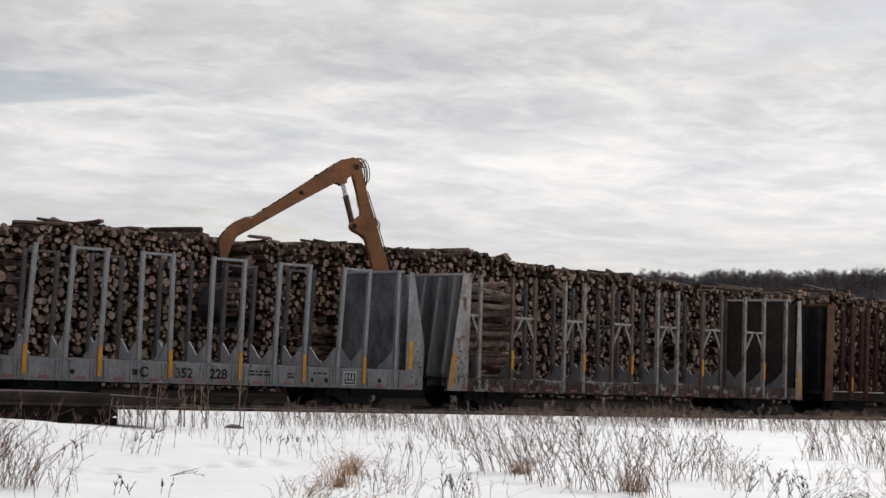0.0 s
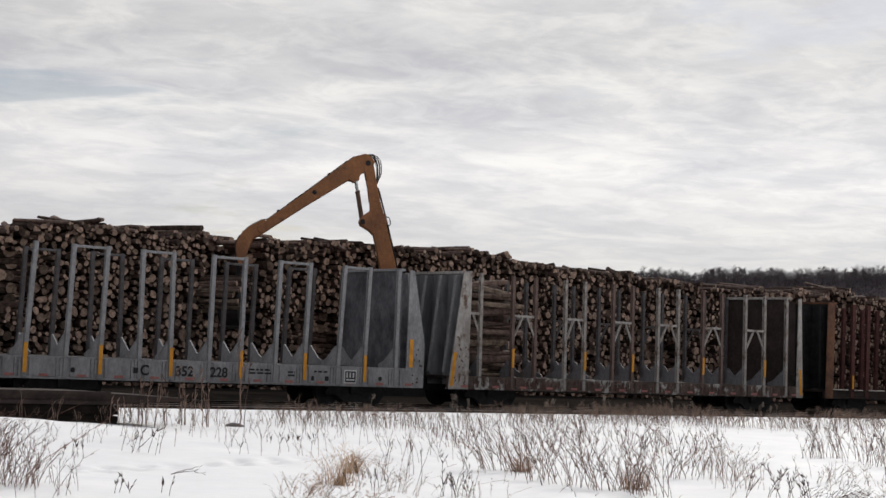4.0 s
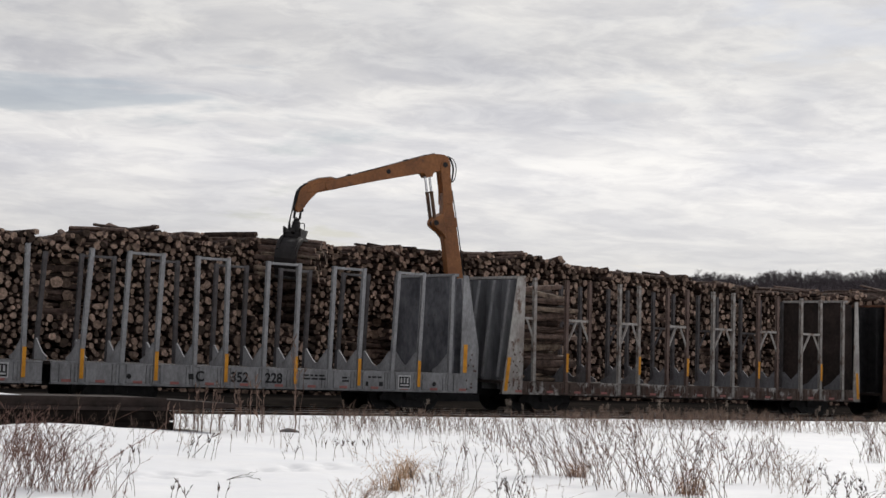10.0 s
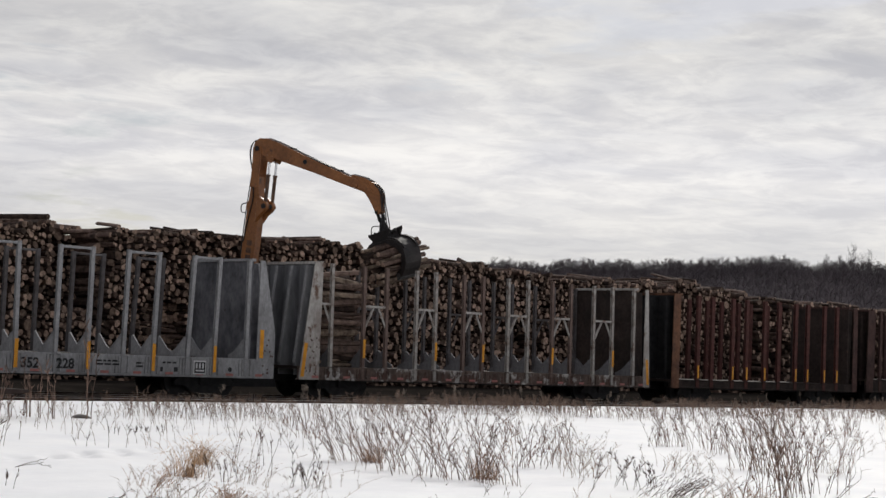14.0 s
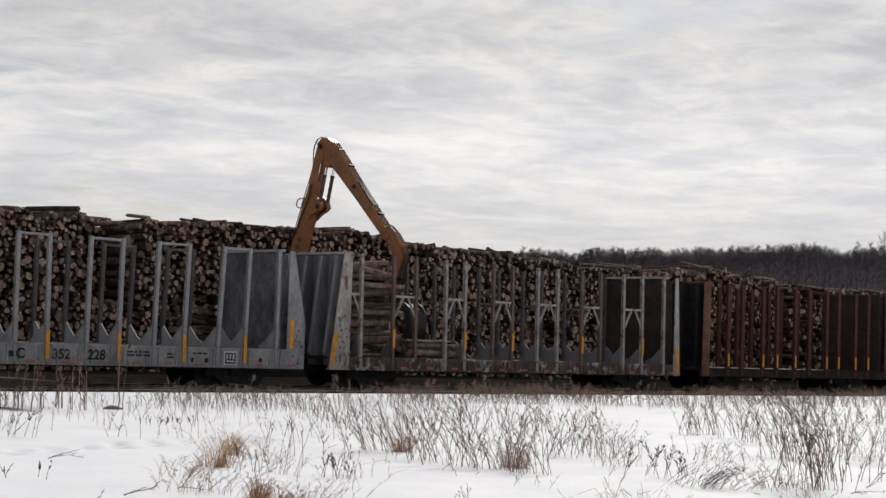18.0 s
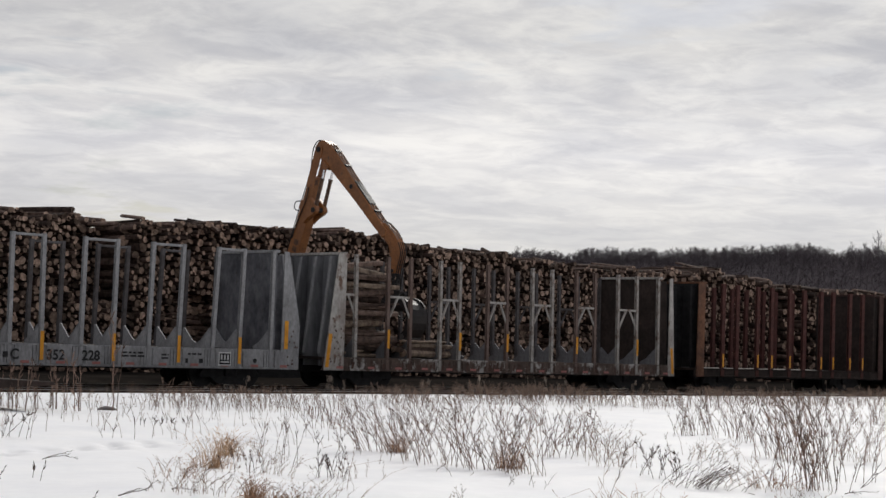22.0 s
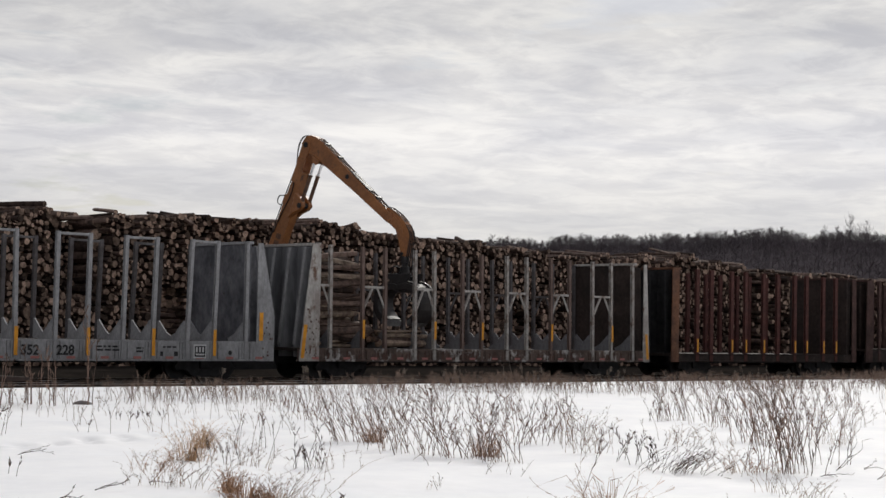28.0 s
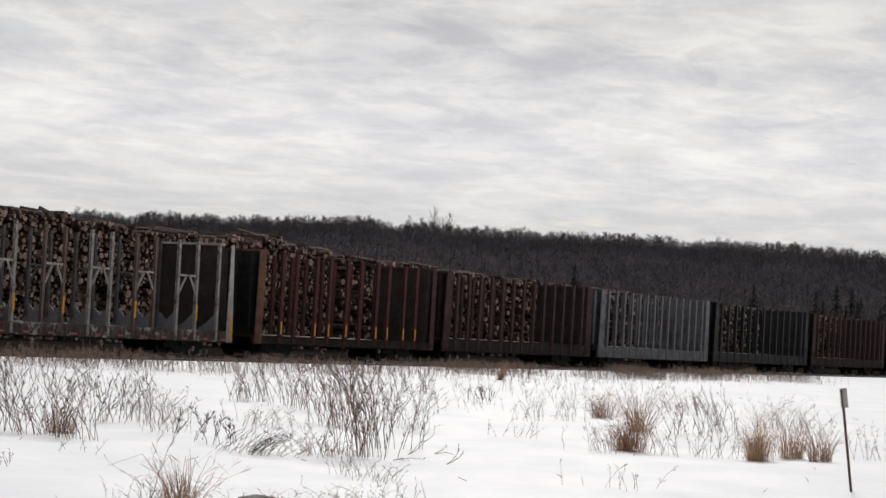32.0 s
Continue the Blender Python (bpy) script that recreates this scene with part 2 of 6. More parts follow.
M_BUSH = material("reddish_twigs", (0.24, 0.148, 0.122), (0.13, 0.083, 0.07), 3.0, 0.85, bump=0, spread=0.4, spec=0.05)
M_TAN = material("dry_tan_grass", (0.58, 0.40, 0.25), (0.38, 0.25, 0.16), 3.0, 0.85, bump=0, spread=0.4, spec=0.05)
M_RUSSET = material("russet_brush", (0.44, 0.27, 0.17), (0.25, 0.155, 0.105), 3.0, 0.85, bump=0, spread=0.4, spec=0.05)
M_WOODS = material("bare_woods", (0.155, 0.136, 0.145), (0.11, 0.097, 0.105), 0.05, 0.95, bump=0, fine=0.4, spread=0.3, spec=0.03)
M_FIR = material("conifer_needles", (0.03, 0.034, 0.033), (0.02, 0.023, 0.023), 0.3, 0.95, bump=0, spread=0.3, spec=0.03)
M_HILL = material("forest_floor", (0.074, 0.065, 0.070), (0.055, 0.048, 0.053), 0.03, 1.0, bump=0, fine=0.3, spec=0.0)


# ---- building helpers ----
class Geo:
    """Vertices, faces and material slots of one mesh."""

    def __init__(self):
        self.v, self.f, self.m = [], [], []

    def add(self, verts, faces, slot=0):
        n = len(self.v)
        self.v += [tuple(p) for p in verts]
        self.f += [tuple(i + n for i in f) for f in faces]
        self.m += [slot] * len(faces)
        return self

    def box(self, x0, x1, y0, y1, z0, z1, slot=0):
        v = [(x, y, z) for z in (z0, z1) for y in (y0, y1) for x in (x0, x1)]
        return self.add(v, [(0, 2, 3, 1), (4, 5, 7, 6), (0, 1, 5, 4), (2, 6, 7, 3), (0, 4, 6, 2), (1, 3, 7, 5)], slot)

    def prism(self, outline, axis, lo, hi, slot=0):
        """An outline of (a, b) pairs carried along an axis: y (a=x, b=z), x (a=y, b=z) or z (a=x, b=y)."""
        put = {"y": lambda a, b, c: (a, c, b), "x": lambda a, b, c: (c, a, b), "z": lambda a, b, c: (a, b, c)}[axis]
        n = len(outline)
        v = [put(a, b, c) for c in (lo, hi) for a, b in outline]
        return self.add(v, [tuple(range(n))[::-1], tuple(range(n, 2 * n))] + [(i, (i + 1) % n, n + (i + 1) % n, n + i) for i in range(n)], slot)

    def tube(self, path, radii, sides=6, slot=0, cap=None):
        path = [Vector(p) for p in path]
        if not hasattr(radii, "__len__"):
            radii = [radii] * len(path)
        v, ref = [], Vector((0.31, 0.17, 0.93))
        for i, p in enumerate(path):
            d = (path[min(i + 1, len(path) - 1)] - path[max(i - 1, 0)]).normalized()
            if abs(d.dot(ref)) > 0.95:
                ref = Vector((0.9, -0.3, 0.1))
            a = d.cross(ref).normalized()
            b = d.cross(a)
            v += [p + radii[i] * (math.cos(k * math.tau / sides) * a + math.sin(k * math.tau / sides) * b) for k in range(sides)]
        f = [(i * sides + k, i * sides + (k + 1) % sides, (i + 1) * sides + (k + 1) % sides, (i + 1) * sides + k) for i in range(len(path) - 1) for k in range(sides)]
        self.add(v, f, slot)
        n = len(self.v) - len(v)
        self.f += [tuple(n + k for k in range(sides))[::-1], tuple(n + (len(path) - 1) * sides + k for k in range(sides))]
        self.m += [slot if cap is None else cap] * 2
        return self

    def mesh(self, name, materials, bevel=0.0, smooth=False):
        me = bpy.data.meshes.new(name)
        me.from_pydata(self.v, [], self.f)
        for m in materials if isinstance(materials, (list, tuple)) else [materials]:
            me.materials.append(m)
        me.polygons.foreach_set("material_index", self.m)
        if smooth:
            me.polygons.foreach_set("use_smooth", [True] * len(self.f))
        bm = bmesh.new()
        bm.from_mesh(me)
        bmesh.ops.recalc_face_normals(bm, faces=bm.faces)
        if bevel:
            bmesh.ops.bevel(bm, geom=bm.edges[:], offset=bevel, segments=1, affect="EDGES", clamp_overlap=True)
        bm.to_mesh(me)
        bm.free()
        me.update()
        return me


def curve(pts, n=4):
    """A smooth line through the points, n steps between each two."""
    p = [Vector(a) for a in pts]
    p = [p[0] * 2 - p[1]] + p + [p[-1] * 2 - p[-2]]
    out = []
    for a, b, c, d in zip(p, p[1:], p[2:], p[3:]):
        for k in range(n):
            u = k / n
            out.append(0.5 * (2 * b + (c - a) * u + (2 * a - 5 * b + 4 * c - d) * u * u + (3 * b - a - 3 * c + d) * u ** 3))
    return out + [p[-2]]


def part(name, geo, mat, parent, label="", bevel=0.0, smooth=False):
    ob = new(name, geo if isinstance(geo, bpy.types.Mesh) else geo.mesh(name, mat, bevel, smooth))
    ob.parent = parent
    return tagged(ob, label)


def thing(name, label, category, group="", at=None, kind=""):
    ob = new(name)
    if at is not None:
        ob.matrix_world = at
    return tagged(ob, label, category, group, kind)


def solid(name, geo, mat, label, category="", group="", kind="", bevel=0.0, smooth=False):
    return tagged(new(name, geo.mesh(name, mat, bevel, smooth)), label, category, group, kind)




# ---- ground, rails, woods ----
TRAIL = (11.4, 23.0, 0.976, 0.218)


def ground_z(x, y):
    """Height of the snow: low drifts that flatten out towards the rails."""
    fade = min(1.0, max(0.0, (38.6 - y) / 3.0))
    h = 0.09 * noise.noise((x * 0.16, y * 0.22, 1.7)) + 0.06 * noise.noise((x * 0.5, y * 0.6, 4.1)) + 0.014 * noise.noise((x * 1.3, y * 1.5, 7.3))
    drift = 0.30 * math.exp(-((x - 14.6) / 2.6) ** 2 - ((y - 32.4) / 1.7) ** 2)
    return fade * h + drift - trail(x, y)


def trail(x, y):
    """Old footprints that cross the field."""
    along, off = (x - TRAIL[0]) * TRAIL[2] + (y - TRAIL[1]) * TRAIL[3], -(x - TRAIL[0]) * TRAIL[3] + (y - TRAIL[1]) * TRAIL[2]
    if not (-1.0 < along < 9.0 and abs(off) < 0.8):
        return 0.0
    k = round(along / 0.36)
    side = 0.16 if k % 2 else -0.16
    d2 = ((along - 0.36 * k - 0.06 * math.sin(k * 2.7)) / 0.15) ** 2 + ((off - side - 0.05 * math.sin(k * 1.9)) / 0.15) ** 2
    return 0.13 * math.exp(-d2)


def snow_z(x, y):
    """The snow with the bank that rises to the rails."""
    return ground_z(x, y) + 0.19 * min(1.0, max(0.0, (y - 36.9) / 1.9))


def sheet(name, xs, ys, height, mat, label, smooth=True, kind="structure"):
    me = bpy.data.meshes.new(name)
    n = len(xs)
    me.from_pydata([(x, y, height(x, y)) for y in ys for x in xs], [], [(j * n + i, j * n + i + 1, (j + 1) * n + i + 1, (j + 1) * n + i) for j in range(len(ys) - 1) for i in range(n - 1)])
    me.materials.append(mat)
    me.polygons.foreach_set("use_smooth", [smooth] * len(me.polygons))
    me.update()
    return tagged(new(name, me), label, kind=kind)


def steps(a, b, d):
    return [a + d * i for i in range(int(round((b - a) / d)) + 1)]


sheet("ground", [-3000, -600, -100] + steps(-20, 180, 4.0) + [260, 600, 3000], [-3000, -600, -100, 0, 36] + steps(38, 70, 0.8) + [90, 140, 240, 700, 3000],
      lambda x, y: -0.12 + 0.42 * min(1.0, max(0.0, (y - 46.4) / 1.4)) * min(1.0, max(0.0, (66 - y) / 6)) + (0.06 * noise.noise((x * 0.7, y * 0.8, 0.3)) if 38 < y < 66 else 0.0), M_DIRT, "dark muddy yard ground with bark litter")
sheet("snow", [-500, -120, -40, -10] + steps(0, 6, 0.5) + steps(6.15, 24, 0.15) + steps(24.3, 64.2, 0.3) + steps(66, 120, 3.0) + [160, 300, 700], [-500, -120, -30, -6] + steps(2, 8, 0.5) + steps(8.2, 20, 0.2) + steps(20.12, 26, 0.12) + steps(26.3, 38.9, 0.3) + [39.2, 39.39, 39.41],
      lambda x, y: snow_z(x, y) if y < 39.4 else -0.14, M_SNOW, "field of bright drifted snow with shallow hollows")


def rail_geo(x0, x1, y, top):
    g = Geo()
    o = [(-0.065, top - 0.16), (0.065, top - 0.16), (0.065, top - 0.14), (0.012, top - 0.12), (0.012, top - 0.045), (0.037, top - 0.035), (0.034, top), (-0.034, top), (-0.037, top - 0.035), (-0.012, top - 0.045), (-0.012, top - 0.12), (-0.065, top - 0.14)]
    g.prism([(y + a, b) for a, b in o], "x", x0, x1)
    return g.box(x0, x1, y - 0.034, y + 0.034, top - 0.02, top + 0.004, 1)


def track(y, top, name, label):
    t = thing(name, label, "railway track", "tracks of the yard", kind="structure")
    for s in (-0.717, 0.717):
        part("rail", rail_geo(-40, 260, y + s, top), [M_RAILRUST, M_RAIL], t, "rusty rail with a polished head")
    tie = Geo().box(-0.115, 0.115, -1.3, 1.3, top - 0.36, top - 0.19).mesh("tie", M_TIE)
    for i in range(170):
        ob = part("tie", tie, None, t)
        ob.location = (-6 + i * 0.6, y, 0)
    return t


track(40.22, 0.26, "siding_track", "disused siding with polished rails along the snow")
track(44.6, 0.20, "main_track", "track under the log cars with dark ties")

AZ = [5, 14, 17.9, 24.3, 30.8, 35.5, 39.8, 43.9, 50, 60, 80]
CREST = [0.050, 0.056, 0.0585, 0.0615, 0.0605, 0.0612, 0.0575, 0.053, 0.050, 0.048, 0.046]


def hill_z(az, r):
    """The slope rises to a crest a few metres under the tree tops."""
    e = float(np.interp(az, AZ, CREST))
    crest = 1.9 + 345 * e - 1.7
    return crest * min(1.0, max(0.0, (r - 215) / 130)) - max(0.0, r - 345) * 0.1 + 0.8 * noise.noise((az * 0.35, r * 0.01, 2))


def polar(az, r):
    return r * math.cos(radians(az)), r * math.sin(radians(az))


def make_hill():
    me = bpy.data.meshes.new("wooded_hill")
    azs, rs = steps(2, 88, 1.0), [210, 225, 240, 260, 280, 300, 320, 345, 380, 430]
    me.from_pydata([(*polar(a, r), hill_z(a, r) - 0.3) for r in rs for a in azs], [], [(j * len(azs) + i, j * len(azs) + i + 1, (j + 1) * len(azs) + i + 1, (j + 1) * len(azs) + i) for j in range(len(rs) - 1) for i in range(len(azs) - 1)])
    me.materials.append(M_HILL)
    me.update()
    tagged(new("hill", me), "low hill under leafless woods", kind="structure")


def bare_tree(seed, h, limbs=16, twigs=5, thick=1.0):
    """A leafless tree: a tapered trunk, rising limbs and twigs."""
    q, g = random.Random(seed), Geo()
    top = Vector((q.uniform(-0.5, 0.5), q.uniform(-0.5, 0.5), h))
    g.tube([(0, 0, 0), top * 0.5 + Vector((q.uniform(-0.3, 0.3), 0, 0)), top], [0.17, 0.10, 0.02], 3)
    for i in range(limbs):
        f = q.uniform(0.22, 0.95)
        a, reach = q.uniform(0, math.tau), (1.05 - f) * h * q.uniform(0.25, 0.5) + 0.6
        p = top * f
        e = p + Vector((math.cos(a) * reach * 0.6, math.sin(a) * reach * 0.6, reach * q.uniform(0.5, 1.0)))
        g.tube([p, e], [0.08 * thick, 0.03 * thick], 3)
        for k in range(twigs):
            s = p.lerp(e, q.uniform(0.35, 1.0))
            b = q.uniform(0, math.tau)
            g.tube([s, s + Vector((math.cos(b) * 0.7, math.sin(b) * 0.7, q.uniform(0.4, 1.4)))], [0.038 * thick, 0.02 * thick], 3)
    return g


def fir_tree(seed, h):
    q, g = random.Random(seed), Geo()
    g.tube([(0, 0, 0), (0, 0, h)], [0.16, 0.03], 4)
    for i in range(16):
        z = h * (0.08 + 0.9 * i / 16)
        r = (h - z) * 0.26 + 0.15
        for k in range(7):
            a = k * 0.9 + i * 0.5 + q.uniform(-0.3, 0.3)
            rr = r * q.uniform(0.7, 1.2)
            g.add([(0, 0, z + 0.35), (math.cos(a - 0.3) * rr * 0.7, math.sin(a - 0.3) * rr * 0.7, z - 0.1), (math.cos(a) * rr, math.sin(a) * rr, z - 0.35), (math.cos(a + 0.3) * rr * 0.7, math.sin(a + 0.3) * rr * 0.7, z - 0.1)], [(0, 1, 2), (0, 2, 3)])
    return g


def big_mesh(name, chunks, mats, label, category, kind="stuff", smooth=False):
    """Joins (vertices as an array, faces, slots) into one mesh."""
    v, f, m, n = [], [], [], 0
    for cv, cf, cm in chunks:
        v.append(cv)
        f += [tuple(i + n for i in q) for q in cf]
        m += cm
        n += len(cv)
    me = bpy.data.meshes.new(name)
    me.from_pydata(np.concatenate(v).tolist(), [], f)
    for mat in mats:
        me.materials.append(mat)
    me.polygons.foreach_set("material_index", m)
    if smooth:
        me.polygons.foreach_set("use_smooth", [True] * len(f))
    me.update()
    return tagged(new(name, me), label, category, kind=kind)


def place(geo_arrays, x, y, z, yaw, sx, sz):
    v, f, m = geo_arrays
    c, s = math.cos(yaw), math.sin(yaw)
    return np.stack([(v[:, 0] * c - v[:, 1] * s) * sx + x, (v[:, 0] * s + v[:, 1] * c) * sx + y, v[:, 2] * sz + z], 1), f, m


def arrays(g):
    return np.array(g.v), g.f, g.m


def make_woods():
    q = random.Random(5)
    kinds = [arrays(bare_tree(i, 9.0, 26, 6, 0.55)) for i in range(10)]
    plain = [arrays(bare_tree(40 + i, 8.0, 14, 2)) for i in range(8)]
    firs = [arrays(fir_tree(i, 10.0)) for i in range(3)]
    trees, greens = [], []
    for r0, step in ((226, 0.30), (238, 0.28), (250, 0.26), (262, 0.24), (274, 0.22), (286, 0.21), (298, 0.20), (310, 0.19), (321, 0.18)):
        a = 9.0
        while a < 58:
            a += step * q.uniform(0.5, 1.5)
            r, s = r0 + q.uniform(-7, 7), q.uniform(0.55, 0.85)
            trees.append(place(plain[q.randrange(8)], *polar(a, r), hill_z(a, r) - 1.6, q.uniform(0, 6.28), s * 1.15, s * 0.75))
    for r0, step in ((328, 0.11), (334, 0.085), (339, 0.065), (344, 0.052)):
        a = 9.0
        while a < 58:
            a += step * q.uniform(0.5, 1.5)
            r = r0 + q.uniform(-4, 4)
            s = q.uniform(0.30, 0.41) * (1.0 + 0.22 * noise.noise((a * 0.9, 0, 1)) + 0.14 * noise.noise((a * 3.1, 0, 4))) * (q.uniform(1.2, 1.35) if q.random() < 0.01 else 1.0)
            trees.append(place(kinds[q.randrange(10)], *polar(a, r), hill_z(a, r) - 1.6, q.uniform(0, 6.28), s * 1.3, s))
    for a, s in ((32.53, 0.72), (32.01, 0.60), (32.25, 0.5), (33.4, 0.5)):      # lone taller crowns
        trees.append(place(kinds[1], *polar(a, 340), hill_z(a, 340) - 1.0, a, s, s))
    for i in range(20):
        a = q.choice([q.uniform(15, 30), q.uniform(17, 22)])
        r = q.uniform(232, 262)
        greens.append(place(firs[i % 3], *polar(a, r), hill_z(a, r) - 0.8, q.uniform(0, 6), 0.8, q.uniform(0.4, 0.7)))
    big_mesh("bare_woods", trees, [M_WOODS], "leafless dark grey-brown woods on the hill", "woods")
    big_mesh("conifers", greens, [M_FIR], "dark conifers at the foot of the woods", "conifers")


# ---- logs ----
def log_template(seed, sides=9):
    """A log of unit length along y and unit radius: slightly crooked, tapered, with sawn ends."""
    q, v = random.Random(seed), []
    squash = q.uniform(0.72, 1.0)
    wob = [q.uniform(0.82, 1.12) for _ in range(sides)]
    for j, yy in enumerate((0.0, 0.5, 1.0)):
        dx, dz, taper = q.uniform(-0.2, 0.2), q.uniform(-0.2, 0.2), 1.0 - 0.12 * yy
        for k in range(sides):
            a = k * math.tau / sides
            v.append((math.cos(a) * wob[k] * taper + dx, yy, math.sin(a) * wob[k] * taper * squash + dz))
    f = [(j * sides + (k + 1) % sides, j * sides + k, (j + 1) * sides + k, (j + 1) * sides + (k + 1) % sides) for j in range(2) for k in range(sides)]
    f += [tuple(range(sides)), tuple(2 * sides + k for k in range(sides))[::-1]]
    return np.array(v), f, [0] * (2 * sides) + [1, 1]


LOG_SIZE = (0.12, 2.4, 0.12)       # metres of radius and length in the shared log meshes
TEMPL = [log_template(i) for i in range(12)]


def log_mesh(i, bark=None):
    v, f, m = TEMPL[i]
    me = bpy.data.meshes.new("log")
    me.from_pydata((v * np.array(LOG_SIZE)).tolist(), [], f)
    me.materials.append(bark or M_BARK)
    me.materials.append(M_CUT)
    me.polygons.foreach_set("material_index", m)
    me.update()
    return me


LOGS = [log_mesh(i) for i in range(12)]
PALE = [log_mesh(i, M_BIRCH) for i in range(12)]


def log_matrix(x, y, z, r, length, yaw=0.0, pitch=0.0, roll=0.0):
    """yaw 0: along +y from (x, y, z)."""
    return pose(x, y, z, pitch, 0, yaw) @ pose(0, 0, 0, 0, roll, 0) @ Matrix.Diagonal((r, length, r, 1))


def log_chunk(i, mat):
    v, f, m = TEMPL[i]
    a = np.array(mat)
    return v @ a[:3, :3].T + a[:3, 3], f, m


def log_part(i, mat, parent, meshes=None, name="log"):
    ob = new(name, (meshes or LOGS)[i])
    ob.parent = parent
    ob.matrix_basis = mat @ Matrix.Diagonal((1 / LOG_SIZE[0], 1 / LOG_SIZE[1], 1 / LOG_SIZE[2], 1))
    return ob


def packed(q, x0, x1, top, radii, tries, blocked=()):
    """Circles of falling size that fill the wall between x0 and x1 up to top(x)."""
    cell, grid, got = 0.4, {}, []
    for r, n in zip(radii, tries):
        for _ in range(n):
            x, rr = q.uniform(x0, x1), r * q.uniform(0.88, 1.1)
            z = q.uniform(rr, 6.6)
            if z > top(x) - rr * 0.6 or any(a < x < b and c < z < d for a, b, c, d in blocked):
                continue
            i, j = int(x / cell), int(z / cell)
            if any((x - a) ** 2 + (z - b) ** 2 < (0.93 * (rr + c)) ** 2 for di in (-1, 0, 1) for dj in (-1, 0, 1) for a, b, c in grid.get((i + di, j + dj), ())):
                continue
            grid.setdefault((i, j), []).append((x, z, rr))
            got.append((x, z, rr))
    return got


PILE_Y = 55.0
SKYLINE = [(0.30, 0.066), (0.45, 0.0672), (0.506, 0.0745), (0.54, 0.0725), (0.57, 0.074), (0.612, 0.0755), (0.66, 0.074), (0.703, 0.0765), (0.754, 0.0762), (0.78, 0.0745), (0.8135, 0.0772),
           (0.8417, 0.078), (0.9068, 0.0742), (0.9317, 0.0692), (1.0, 0.0735), (1.04, 0.0705), (1.10, 0.0672), (1.20, 0.068), (1.29, 0.074), (1.33, 0.068), (1.6, 0.064), (2.0, 0.060), (3.0, 0.058)]


def pile_top(x):
    u = x / PILE_Y
    return 1.97 + PILE_Y * float(np.interp(u, [a for a, _ in SKYLINE], [b for _, b in SKYLINE])) + 0.28 * noise.noise((x * 0.75, 0, 0)) + 0.18 * noise.noise((x * 2.6, 5, 0))


ZONES = ((23.9, 26.0, 2.9, 4.9), (37.3, 39.1, 1.5, 3.4), (56.6, 58.6, 1.7, 3.0))


BAY = (32.9, 35.4, 2.9, 2.4)       # the hollow that the loader has dug: from x to x, its floor, and how deep


def setback(x, z):
    return BAY[3] if BAY[0] < x < BAY[1] and z > BAY[2] else 0.0


